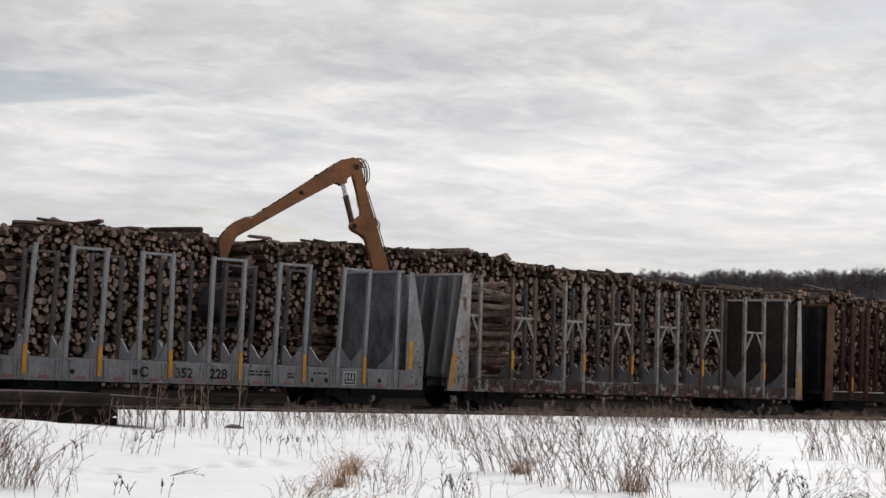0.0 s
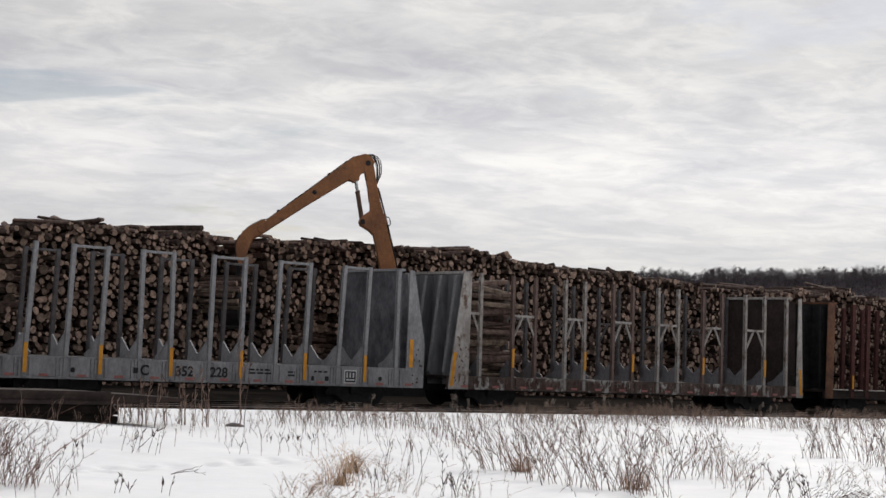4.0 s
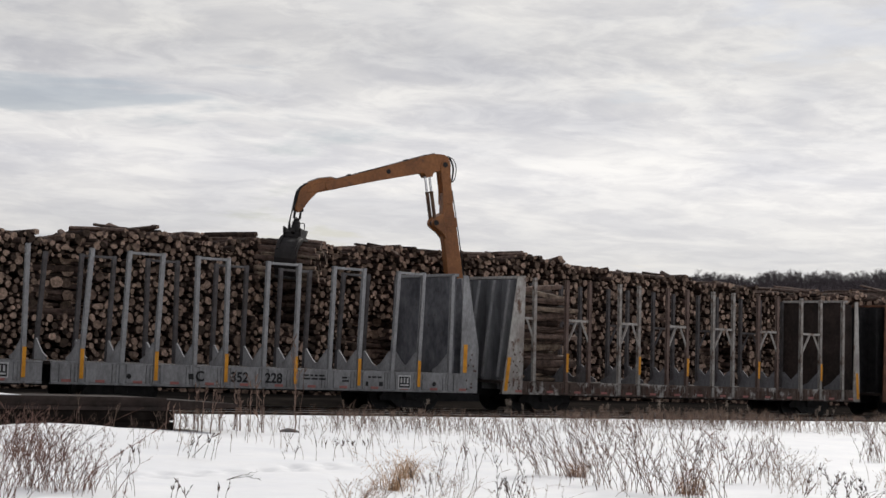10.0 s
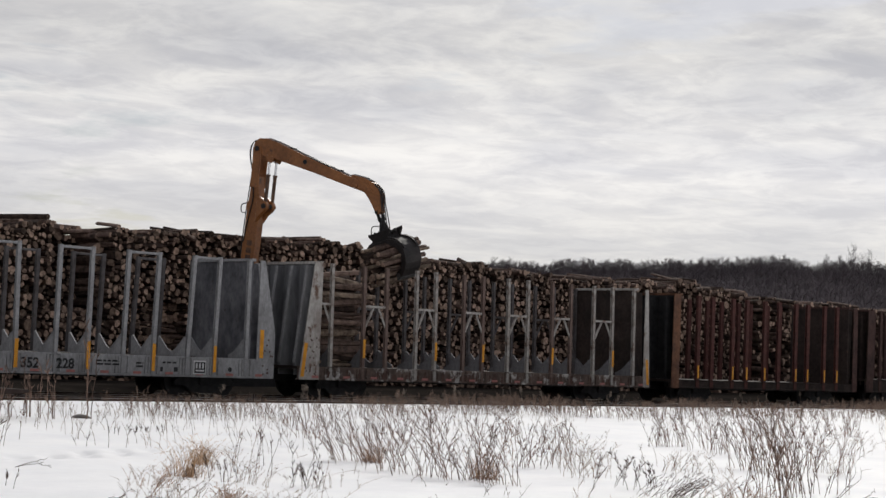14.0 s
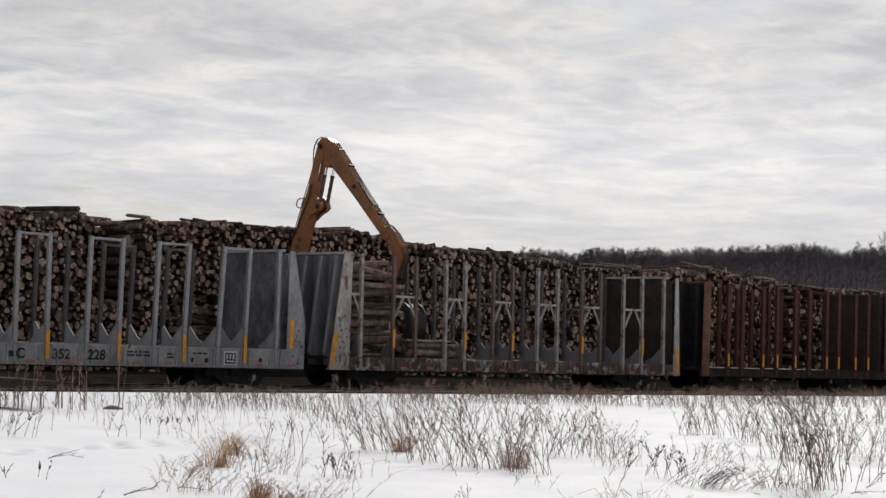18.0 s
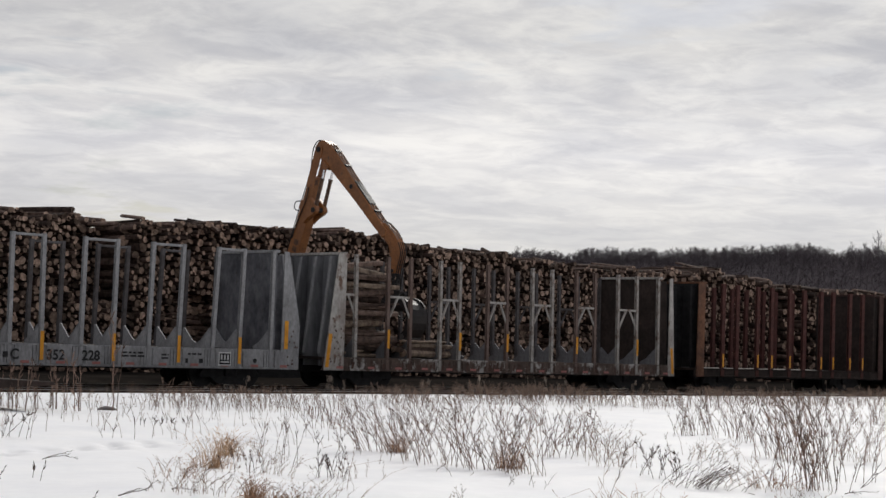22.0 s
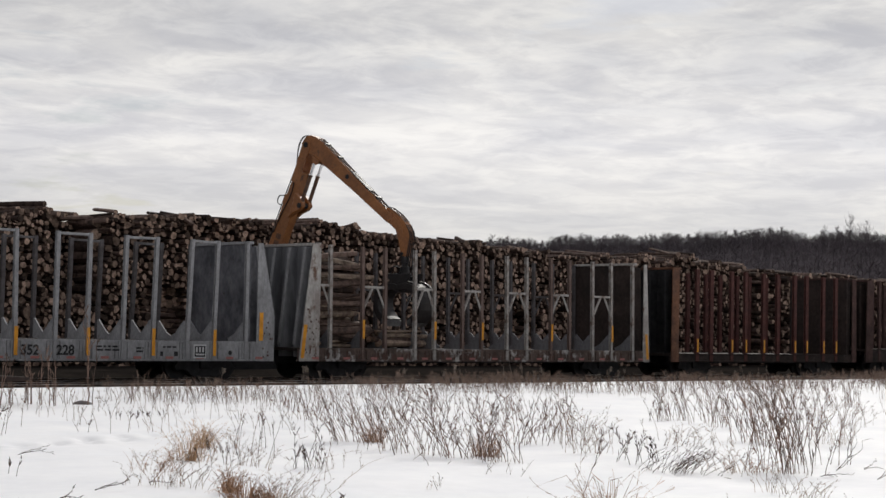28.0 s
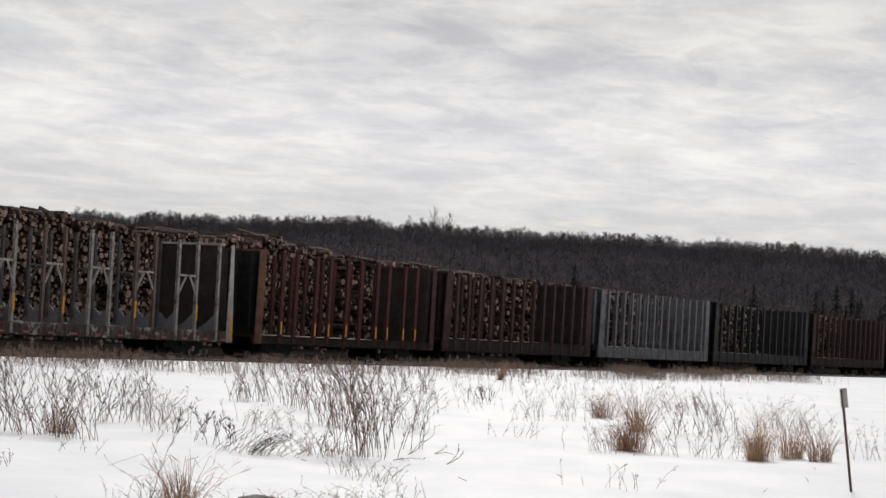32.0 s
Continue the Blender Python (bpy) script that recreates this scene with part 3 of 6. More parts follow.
def make_pile():
    q = random.Random(21)
    pile = thing("log_stack", "long high stack of cut pulpwood logs, sawn ends to the track", "log stack", at=pose(17, PILE_Y, 0))
    inv = pose(-17, -PILE_Y, 0)
    wall = packed(q, 16.5, 76, pile_top, (0.19, 0.145, 0.115, 0.092, 0.074, 0.056), (250, 3000, 8000, 14000, 20000, 16000), ZONES)
    singles, rest = 0, []
    for x, z, r in wall:
        m = log_matrix(x, PILE_Y + setback(x, z) + q.gauss(0.10, 0.11), z, r, 2.5, q.gauss(0, 5.0), q.gauss(0, 2.5), q.uniform(0, 360))
        i = q.randrange(12)
        if singles < 240 and 26 < x < 41 and r > 0.10:
            log_part(i, inv @ m, pile, PALE if q.random() < 0.12 else None)
            singles += 1
        else:
            rest.append(log_chunk(i, m))
    for a, b, c, d in ZONES:          # stretches where the logs lie along the stack
        z = c
        while z < d:
            r = q.uniform(0.08, 0.16)
            for y in (0.95, 1.2, 1.5):
                rest.append(log_chunk(q.randrange(12), log_matrix(b + q.uniform(-0.2, 0.3), PILE_Y + y + q.uniform(-0.1, 0.1), z + r, r, (b - a) + q.uniform(0, 0.5), 90 + q.gauss(0, 3), q.gauss(0, 2))))
            z += 1.75 * r
    x = 16.5
    while x < 76:                     # the rough crest
        h = pile_top(x)
        r = q.uniform(0.07, 0.17)
        across = q.random()
        if across < 0.91:
            m = log_matrix(x, PILE_Y + setback(x, h) + q.uniform(-0.3, 0.45), h - q.uniform(-0.06, 0.34), r * 0.9, q.uniform(2.2, 2.6), q.gauss(0, 15), q.gauss(0, 4) - (q.uniform(6, 14) if q.random() < 0.04 else 0))
        else:
            m = log_matrix(x + 1.2, PILE_Y + setback(x, h) + setback(x + 1.2, h) + q.uniform(0.1, 1.6), h - q.uniform(0.16, 0.40), r + 0.05, q.uniform(0.9, 2.0), 90 + q.gauss(0, 25), q.gauss(0, 3))
        i = q.randrange(12)
        if singles < 300:
            log_part(i, inv @ m, pile)
            singles += 1
        else:
            rest.append(log_chunk(i, m))
        x += q.uniform(0.06, 0.17)
    for x in steps(16.6, 76, 0.42):   # the body behind the face
        for z in steps(0.25, 6.2, 0.42):
            if z < pile_top(x) - 0.25:
                rest.append(log_chunk(q.randrange(12), log_matrix(x + q.uniform(-0.1, 0.1), PILE_Y + 0.75 + setback(x, z) + q.uniform(0, 0.3), z, 0.24, 4.0)))
    ob = big_mesh("log_mass", [(v - np.array([17, PILE_Y, 0]), f, m) for v, f, m in rest], [M_BARK, M_CUT], "", "", "stuff")
    ob.parent = pile
    far = thing("log_stack", "further stack of pulpwood logs behind the distant cars", "log stack", at=pose(77, PILE_Y, 0))
    rest, n = [], 0
    for x, z, r in packed(q, 77, 215, pile_top, (0.19, 0.15, 0.12, 0.095), (4000, 12000, 20000, 24000)):
        m, n = log_matrix(x - 77, q.gauss(0, 0.3), z, r, 3.0, q.gauss(0, 3)), n + 1
        if n <= 200 and x < 110:
            log_part(q.randrange(12), m, far)
        else:
            rest.append(log_chunk(q.randrange(12), m))
    x = 77
    while x < 215:
        rest.append(log_chunk(q.randrange(12), log_matrix(x - 76, q.uniform(0, 1.2), pile_top(x) - q.uniform(0.1, 0.35), q.uniform(0.1, 0.2), 2.2, q.choice((0, 0, 0, 90)) + q.gauss(0, 12), q.gauss(0, 4))))
        x += q.uniform(0.2, 0.5)
    big_mesh("log_mass", rest, [M_BARK, M_CUT], "", "", "stuff").parent = far


# ---- log cars ----
NEAR, FAR, MID = -1.6, 1.6, 44.6
SILL0, DECK, DECK_C = 0.80, 1.42, 1.24


def i_beam(h, w, d):
    """A stake: an I section standing up, w along the car and d across it."""
    g = Geo()
    t = 0.022
    o = [(-w / 2, -d / 2), (w / 2, -d / 2), (w / 2, -d / 2 + t), (t / 2, -d / 2 + t), (t / 2, d / 2 - t), (w / 2, d / 2 - t), (w / 2, d / 2), (-w / 2, d / 2), (-w / 2, d / 2 - t), (-t / 2, d / 2 - t), (-t / 2, -d / 2 + t), (-w / 2, -d / 2 + t)]
    return g.prism(o, "z", 0.0, h)


def wheel_mesh():
    g = Geo()
    rim = [(0.46 * math.cos(k * math.tau / 20), 0.46 * math.sin(k * math.tau / 20)) for k in range(20)]
    flange = [(0.49 * math.cos(k * math.tau / 20), 0.49 * math.sin(k * math.tau / 20)) for k in range(20)]
    hub = [(0.14 * math.cos(k * math.tau / 12), 0.14 * math.sin(k * math.tau / 12)) for k in range(12)]
    g.prism(rim, "y", -0.05, 0.06)
    g.prism(flange, "y", 0.061, 0.09)
    g.prism(hub, "y", -0.12, -0.051)
    return g.mesh("wheel", M_BLACK)


WHEEL = wheel_mesh()
SIDE_FRAME = Geo().prism([(-1.15, 0.62), (-1.0, 0.78), (-0.45, 0.90), (0.45, 0.90), (1.0, 0.78), (1.15, 0.62), (1.1, 0.50), (0.75, 0.52), (0.42, 0.30), (-0.42, 0.30), (-0.75, 0.52), (-1.1, 0.50)], "y", -0.07, 0.07).mesh("side_frame", M_BLACK, 0.015)
AXLE = Geo().tube([(0, -1.0, 0), (0, 1.0, 0)], 0.085, 10).mesh("axle", M_BLACK)
BOLSTER = Geo().box(-0.22, 0.22, -1.15, 1.15, 0.55, 0.86).mesh("bolster", M_BLACK, 0.02)


def truck(parent, x):
    t = part("truck", BOLSTER, None, parent, "black bogie truck with rolling wheels")
    t.location = (x, 0, 0)
    for s in (-1, 1):
        part("side_frame", SIDE_FRAME, None, t).location = (0, s * 1.0, 0)
        for d in (-0.88, 0.88):
            w = part("wheel", WHEEL, None, t)
            w.matrix_basis = pose(d, s * 0.76, 0.66, 0, 0, 0 if s < 0 else 180)
    for d in (-0.88, 0.88):
        part("axle", AXLE, None, t).location = (d, 0, 0.66)


def stripe(parent, x, z0, z1, y=NEAR, w=0.13, lean=0.0):
    g = Geo().prism([(x - w / 2, z0), (x + w / 2, z0), (x + w / 2 + lean, z1), (x - w / 2 + lean, z1)], "y", y - 0.012, y - 0.004)
    return part("reflective_stripe", g, M_YELLOW, parent, "worn yellow reflective stripe")


def log_car(x0, x1, stakes, label, mats, top=4.55, yellow=(), pairs=(), braces=(), left=None, right=None, panels=True, feet=True, wide=0.125, rusted=(), deck=DECK, mark=(0.16, 0.98, 0.115), foot_m=None):
    """stakes: (x at the sill, lean to the top). left/right: bulkhead as (inner x, outer x at the sill, outer x at the top, knee height)."""
    sill_m, stake_m, walls_m, gusset_m = mats
    foot_m = foot_m or sill_m
    xc = (x0 + x1) / 2
    car = thing("log_car", label, "log car", "log cars of the train", at=pose(xc, MID, 0))
    for s in (-1, 1):
        o = [(NEAR, SILL0), (NEAR + 0.16, SILL0), (NEAR + 0.16, SILL0 + 0.02), (NEAR + 0.10, SILL0 + 0.06), (NEAR + 0.10, deck - 0.06), (NEAR + 0.16, deck - 0.02), (NEAR + 0.16, deck), (NEAR, deck), (NEAR, deck - 0.05), (NEAR + 0.03, deck - 0.06), (NEAR + 0.03, SILL0 + 0.07), (NEAR, SILL0 + 0.05)]
        part("side_sill", Geo().prism([(-s * a, b) for a, b in o], "x", x0 - xc, x1 - xc), sill_m, car)
    part("deck", Geo().box(x0 - xc + 0.03, x1 - xc - 0.03, NEAR + 0.161, FAR - 0.161, deck - 0.10, deck - 0.004), M_INSIDE, car, "worn rusty deck")
    part("centre_sill", Geo().box(x0 - xc + 0.05, x1 - xc - 0.05, -0.22, 0.22, 0.72, deck - 0.101).box(x0 - xc + 2.0, x1 - xc - 2.0, -0.9, -0.7, 0.74, 0.9), M_BLACK, car)
    for s, e in ((-1, x0), (1, x1)):
        part("coupler", Geo().box(min(0, s * 0.48), max(0, s * 0.48), -0.09, 0.09, 0.78, 0.98).box(min(s * 0.38, s * 0.56), max(s * 0.38, s * 0.56), -0.16, 0.16, 0.74, 1.02), M_BLACK, car, "", 0.02).location = (e - xc, 0, 0)
        truck(car, e - xc - s * 2.3)
    # raised panels of the sill between the stakes
    xs = [a for a, _ in stakes]
    if panels:
        edges = [x0 + 0.05] + xs + [x1 - 0.05]
        for a, b in zip(edges, edges[1:]):
            if b - a > 0.5:
                gp = Geo().box(a - xc + 0.16, b - xc - 0.30, NEAR - 0.006, NEAR + 0.029, SILL0 + 0.061, deck - 0.051)
                gp.box(b - xc - 0.27, b - xc - 0.20, NEAR + 0.004, NEAR + 0.029, SILL0 + 0.061, deck - 0.051)
                gp.box(b - xc - 0.15, b - xc - 0.09, NEAR + 0.004, NEAR + 0.029, SILL0 + 0.061, deck - 0.051)
                part("sill_panel", gp, sill_m, car, "", 0.005)
                part("reflector", Geo().box((a + b) / 2 - xc - 0.16, (a + b) / 2 - xc + 0.12, NEAR - 0.014, NEAR - 0.007, SILL0 + 0.065, SILL0 + 0.14), M_PINK, car, "faded red and white reflector")
    beam = i_beam(top - SILL0, wide, 0.11).mesh("stake", stake_m)
    rusty = i_beam(top - SILL0, wide, 0.11).mesh("stake", M_RUSTSTAKE) if rusted else beam
    # far-side stakes: shade as well as dirt put into a darker colour
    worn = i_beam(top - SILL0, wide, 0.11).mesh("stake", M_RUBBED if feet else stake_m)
    # the feet: a gusset plate across the car with a raised edge strip
    o = [(0.0, deck - 0.01), (0.84, deck - 0.01), (0.84, deck + 0.05), (0.50, deck + 0.20), (0.08, deck + 0.58), (0.0, deck + 0.60)]
    strip = [(0.84, deck + 0.05), (0.50, deck + 0.20), (0.08, deck + 0.58), (0.08, deck + 0.62), (0.52, deck + 0.235), (0.86, deck + 0.085)]
    foot = Geo().prism(o, "x", -0.012, 0.012).prism(strip, "x", -0.022, 0.022).mesh("stake_foot", foot_m)
    for k, (x, lean) in enumerate(stakes):
        for s in (-1, 1):
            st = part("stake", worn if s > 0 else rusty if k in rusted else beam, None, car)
            st.matrix_basis = pose(x - xc, s * 1.545, SILL0, 0, math.degrees(math.atan2(lean, top - SILL0)), 0)
            if feet:
                ft = part("stake_foot", foot, None, car)
                ft.matrix_basis = pose(x - xc, s * 1.49, 0, 0, 0, 0 if s < 0 else 180)
        if k in yellow:
            stripe(car, x - xc + lean * 0.12, SILL0 + mark[0], SILL0 + mark[1], NEAR - 0.012, mark[2])
    for a, b in pairs:
        for s in (-1, 1):
            # the far bar takes the colour with the shade painted in
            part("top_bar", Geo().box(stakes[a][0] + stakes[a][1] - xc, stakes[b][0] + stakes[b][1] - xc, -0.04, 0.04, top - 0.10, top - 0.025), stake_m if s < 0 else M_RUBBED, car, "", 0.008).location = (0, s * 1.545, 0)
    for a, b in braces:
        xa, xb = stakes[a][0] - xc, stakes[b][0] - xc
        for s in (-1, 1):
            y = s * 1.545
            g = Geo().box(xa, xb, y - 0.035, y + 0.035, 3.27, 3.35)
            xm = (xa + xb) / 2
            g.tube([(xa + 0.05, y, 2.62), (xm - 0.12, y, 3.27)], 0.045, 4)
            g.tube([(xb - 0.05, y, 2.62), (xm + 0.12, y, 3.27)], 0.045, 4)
            # the far brace is darkened by colour for its shaded side
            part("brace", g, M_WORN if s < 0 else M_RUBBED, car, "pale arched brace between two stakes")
    for side, bh in ((1, right), (-1, left)):
        if not bh:
            continue
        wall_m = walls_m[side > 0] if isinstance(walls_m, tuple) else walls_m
        inner, low, high, knee = (v - xc if i < 3 else v for i, v in enumerate(bh[:4]))
        edge = bh[4] - xc if len(bh) > 4 else inner - side * 0.02
        gus_m = gusset_m[side > 0] if isinstance(gusset_m, tuple) else gusset_m
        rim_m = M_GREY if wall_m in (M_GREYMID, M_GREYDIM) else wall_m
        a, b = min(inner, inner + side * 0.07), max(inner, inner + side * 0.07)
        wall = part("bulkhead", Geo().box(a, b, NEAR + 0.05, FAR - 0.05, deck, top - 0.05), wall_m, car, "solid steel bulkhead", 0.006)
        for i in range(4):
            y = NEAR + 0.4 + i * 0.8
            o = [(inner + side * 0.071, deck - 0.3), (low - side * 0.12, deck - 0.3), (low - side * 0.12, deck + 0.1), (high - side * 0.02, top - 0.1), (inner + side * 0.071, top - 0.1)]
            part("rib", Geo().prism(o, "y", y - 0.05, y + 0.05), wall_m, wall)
            e = [(low - side * 0.119, deck + 0.1), (low - side * 0.06, deck + 0.1), (high + side * 0.04, top - 0.1), (high - side * 0.019, top - 0.1)]
            part("rib_flange", Geo().prism(e, "y", y - 0.045, y + 0.045), rim_m, wall)
        part("cap_rail", Geo().box(a - 0.05, b + 0.05, NEAR, FAR, top - 0.049, top + 0.04), gus_m, car, "", 0.01)
        for s in (-1, 1):
            y0 = NEAR - 0.01 if s < 0 else FAR - 0.03
            o = [(edge, SILL0), (low, SILL0), (low, knee), (high, top), (edge, top)]
            part("bulkhead_gusset", Geo().prism(o, "y", y0, y0 + 0.04), gus_m, car, "riveted side gusset", 0.004)
    return car


def words(body, size, x, z, parent, y=NEAR - 0.016):
    cu = bpy.data.curves.new("lettering", "FONT")
    cu.body, cu.size, cu.extrude, cu.align_x, cu.align_y, cu.offset = body, size, 0.002, "CENTER", "CENTER", 0.012
    cu.materials.append(M_INK)
    ob = new("lettering", cu)
    ob.parent = parent
    ob.matrix_basis = pose(x, y, z, 90, 0, 0)
    return tagged(ob, "black stencilled lettering")


def placard(parent, x, z):
    part("placard", Geo().box(x - 0.24, x + 0.24, NEAR - 0.016, NEAR - 0.010, z - 0.21, z + 0.21), M_WHITE, parent, "white framed stencil panel")
    g = Geo().box(x - 0.20, x + 0.20, NEAR - 0.022, NEAR - 0.017, z - 0.17, z + 0.17)
    part("placard_field", g, M_INK, parent, "black field")
    g = Geo()
    for i in range(3):
        g.box(x - 0.16 + i * 0.12, x - 0.10 + i * 0.12, NEAR - 0.028, NEAR - 0.023, z - 0.03, z + 0.13)
    g.box(x - 0.16, x + 0.16, NEAR - 0.028, NEAR - 0.023, z - 0.12, z - 0.07)
    part("placard_marks", g, M_WHITE, parent, "white marks")


def bars(parent, x, z, rows, w, h=0.055, gap=0.10, mat=None):
    g, q = Geo(), random.Random(int(x * 100))
    for r in range(rows):
        a = x
        while a < x + w:
            b = min(x + w, a + q.uniform(0.08, 0.26))
            g.box(a, b, NEAR - 0.014, NEAR - 0.008, z - r * gap, z - r * gap + h)
            a = b + 0.05
    part("small_lettering", g, mat or M_INK, parent, "small faded lettering")


def make_train():
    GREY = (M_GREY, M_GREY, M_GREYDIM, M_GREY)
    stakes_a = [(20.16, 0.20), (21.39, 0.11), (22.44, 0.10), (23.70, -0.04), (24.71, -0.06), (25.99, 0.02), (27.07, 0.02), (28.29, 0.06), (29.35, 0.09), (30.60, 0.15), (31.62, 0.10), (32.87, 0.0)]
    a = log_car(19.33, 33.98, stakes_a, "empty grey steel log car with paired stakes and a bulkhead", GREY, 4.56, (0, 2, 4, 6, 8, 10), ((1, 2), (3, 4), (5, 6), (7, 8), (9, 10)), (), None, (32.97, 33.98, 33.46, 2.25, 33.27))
    xc = (19.33 + 33.98) / 2
    stripe(a, 33.44 - xc, 1.45, 2.35, NEAR - 0.012, 0.15)
    words("C", 0.40, 23.86 - xc, 1.10, a)
    bars(a, 23.50 - xc, 1.02, 1, 0.16, 0.16)
    words("352", 0.40, 25.16 - xc, 1.10, a)
    words("228", 0.40, 26.32 - xc, 1.10, a)
    bars(a, 27.35 - xc, 1.20, 2, 0.8)
    bars(a, 28.75 - xc, 1.16, 2, 0.25)
    bars(a, 29.70 - xc, 1.20, 1, 0.5)
    bars(a, 29.62 - xc, 0.95, 1, 0.12, 0.14)
    bars(a, 30.12 - xc, 0.95, 1, 0.14, 0.14)
    placard(a, 31.08 - xc, 1.10)
    for x in (21.62, 32.24):
        part("jacking_hole", Geo().prism([(x - xc + 0.075 * math.cos(k * math.tau / 10), 1.06 + 0.075 * math.sin(k * math.tau / 10)) for k in range(10)], "y", NEAR - 0.012, NEAR - 0.007), M_BLACK, a)
    q = random.Random(3)
    spot = Geo().prism([(-0.03, -0.02), (0.0, -0.035), (0.03, -0.01), (0.02, 0.03), (-0.02, 0.03)], "y", NEAR - 0.014, NEAR - 0.0105).mesh("rust_spot", M_BROWN)
    for i in range(14):
        part("rust_spot", spot, None, a).location = (33.40 + q.uniform(0, 0.5) - xc, 0, SILL0 + 0.1 + q.uniform(0, 1.3))

    stakes_l = [(4.9, 0.0), (5.9, 0.0), (7.2, 0.0), (8.2, 0.0), (9.5, 0.0), (10.5, 0.0), (11.8, 0.0), (12.8, 0.0), (14.1, 0.0), (15.1, 0.05), (16.2, 0.08), (17.25, 0.11), (18.51, -0.03)]
    b = log_car(3.6, 19.06, stakes_l, "empty grey log car with single leaning stakes", GREY, 4.56, (3, 5, 7, 10, 12))
    placard(b, 17.85 - (3.6 + 19.06) / 2, 1.14)

    WORN = (M_WORN, M_WORN, M_BROWN, M_WORN)
    sc = [36.38, 37.80, 38.82, 40.22, 41.14, 42.53, 43.50, 44.82, 45.87, 47.20, 48.24, 49.57, 50.67, 51.97]
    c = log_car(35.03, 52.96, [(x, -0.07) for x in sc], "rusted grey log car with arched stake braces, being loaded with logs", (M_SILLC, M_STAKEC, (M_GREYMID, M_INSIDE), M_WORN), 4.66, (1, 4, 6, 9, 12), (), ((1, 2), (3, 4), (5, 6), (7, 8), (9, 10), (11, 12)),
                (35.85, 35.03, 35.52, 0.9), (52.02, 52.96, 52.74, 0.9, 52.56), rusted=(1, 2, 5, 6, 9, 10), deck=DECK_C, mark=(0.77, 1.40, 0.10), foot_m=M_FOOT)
    xc = (35.03 + 52.96) / 2
    part("brace", Geo().box(35.9 - xc, 36.36 - xc, -1.58, -1.51, 3.27, 3.35).tube([(36.33 - xc, -1.545, 2.62), (36.02 - xc, -1.545, 3.27)], 0.045, 4), M_WORN, c, "pale brace beside the bulkhead")
    stripe(c, 35.15 - xc, 0.9, 2.0, NEAR - 0.012, 0.14, 0.12)
    stripe(c, 52.84 - xc, 0.9, 1.9, NEAR - 0.012, 0.14, -0.10)
    q = random.Random(8)
    patches = [Geo().prism([(0, 0), (q.uniform(0.05, 0.16), 0), (q.uniform(0.06, 0.14), q.uniform(0.15, 0.4)), (q.uniform(0.0, 0.05), q.uniform(0.15, 0.35))], "y", NEAR - 0.010, NEAR - 0.0065).mesh("rust_patch", M_BROWN) for _ in range(6)]
    for i in range(60):
        part("rust_patch", patches[i % 6], None, c).location = (36 + q.uniform(0, 16) - xc, 0, SILL0 + 0.07)
    for i in range(22):
        part("rust_spot", spot, None, c).location = (35.28 + q.uniform(0, 0.45) - xc, 0, 0.95 + q.uniform(0, 1.6))

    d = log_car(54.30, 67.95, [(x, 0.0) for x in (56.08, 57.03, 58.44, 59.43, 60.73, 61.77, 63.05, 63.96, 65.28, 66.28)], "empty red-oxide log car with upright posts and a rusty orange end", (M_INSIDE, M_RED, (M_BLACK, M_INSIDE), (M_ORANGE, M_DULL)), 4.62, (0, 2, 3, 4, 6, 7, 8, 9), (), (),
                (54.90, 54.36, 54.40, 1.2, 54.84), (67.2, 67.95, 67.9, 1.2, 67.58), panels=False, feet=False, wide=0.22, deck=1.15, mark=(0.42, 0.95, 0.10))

    def posts(x0, x1, n):
        return [(x0 + (x1 - x0) * (i + 0.5) / n, 0.0) for i in range(n)]

    log_car(68.75, 84.2, posts(69.4, 83.6, 13), "empty brown log car with upright posts", (M_INSIDE, M_DULL, M_INSIDE, M_DULL), 4.60, (), (), (), (69.3, 68.75, 68.85, 1.2), (83.6, 84.2, 84.1, 1.2), panels=False, feet=False, wide=0.22)
    log_car(85.2, 100.6, posts(85.8, 100.0, 14), "pale grey log car with closely set posts", (M_FOOT, M_FOOT, M_GREYDIM, M_FOOT), 4.60, (), (), (), (85.8, 85.2, 85.3, 1.2), (100.0, 100.6, 100.5, 1.2), panels=False, feet=False, wide=0.22)
    log_car(101.5, 118.7, posts(102.1, 118.0, 13), "black log car with upright posts", (M_BLACK, M_BLACK, M_BLACK, M_BLACK), 4.60, (), (), (), (102.1, 101.5, 101.6, 1.2), (118.1, 118.7, 118.6, 1.2), panels=False, feet=False, wide=0.22)
    for i, x in enumerate((119.7, 137.8)):
        log_car(x, x + 17.0, posts(x + 0.6, x + 16.4, 13), "distant brown log car with upright posts", (M_INSIDE, M_DULL, M_INSIDE, M_DULL), 4.60, (), (), (), (x + 0.6, x, x + 0.1, 1.2), (x + 16.4, x + 17.0, x + 16.9, 1.2), panels=False, feet=False, wide=0.22)


def make_first_bundle():
    """Logs already loaded, lying along the car against its bulkhead."""
    q = random.Random(31)
    t = thing("loaded_logs", "full bundle of logs lying along the car behind its bulkhead", "log load", at=pose(36.0, MID, DECK_C))
    z = 0.0
    while z < 3.0:
        r = q.uniform(0.08, 0.16)
        y = -1.32 + q.uniform(0, 0.3)
        while y < 1.1:
            rr = r * q.uniform(0.75, 1.15)
            log_part(q.randrange(12), log_matrix(q.uniform(-0.10, 0.14), y + rr + q.uniform(-0.02, 0.12), z + r + q.uniform(-0.04, 0.04), rr, q.uniform(1.9, 2.5), -90 + q.gauss(0, 4.5), q.gauss(0, 3.6), q.uniform(0, 360)), t, PALE if q.random() < 0.22 else None)
            y += 2.0 * rr if y < -0.5 else 0.6
        z += 1.75 * r


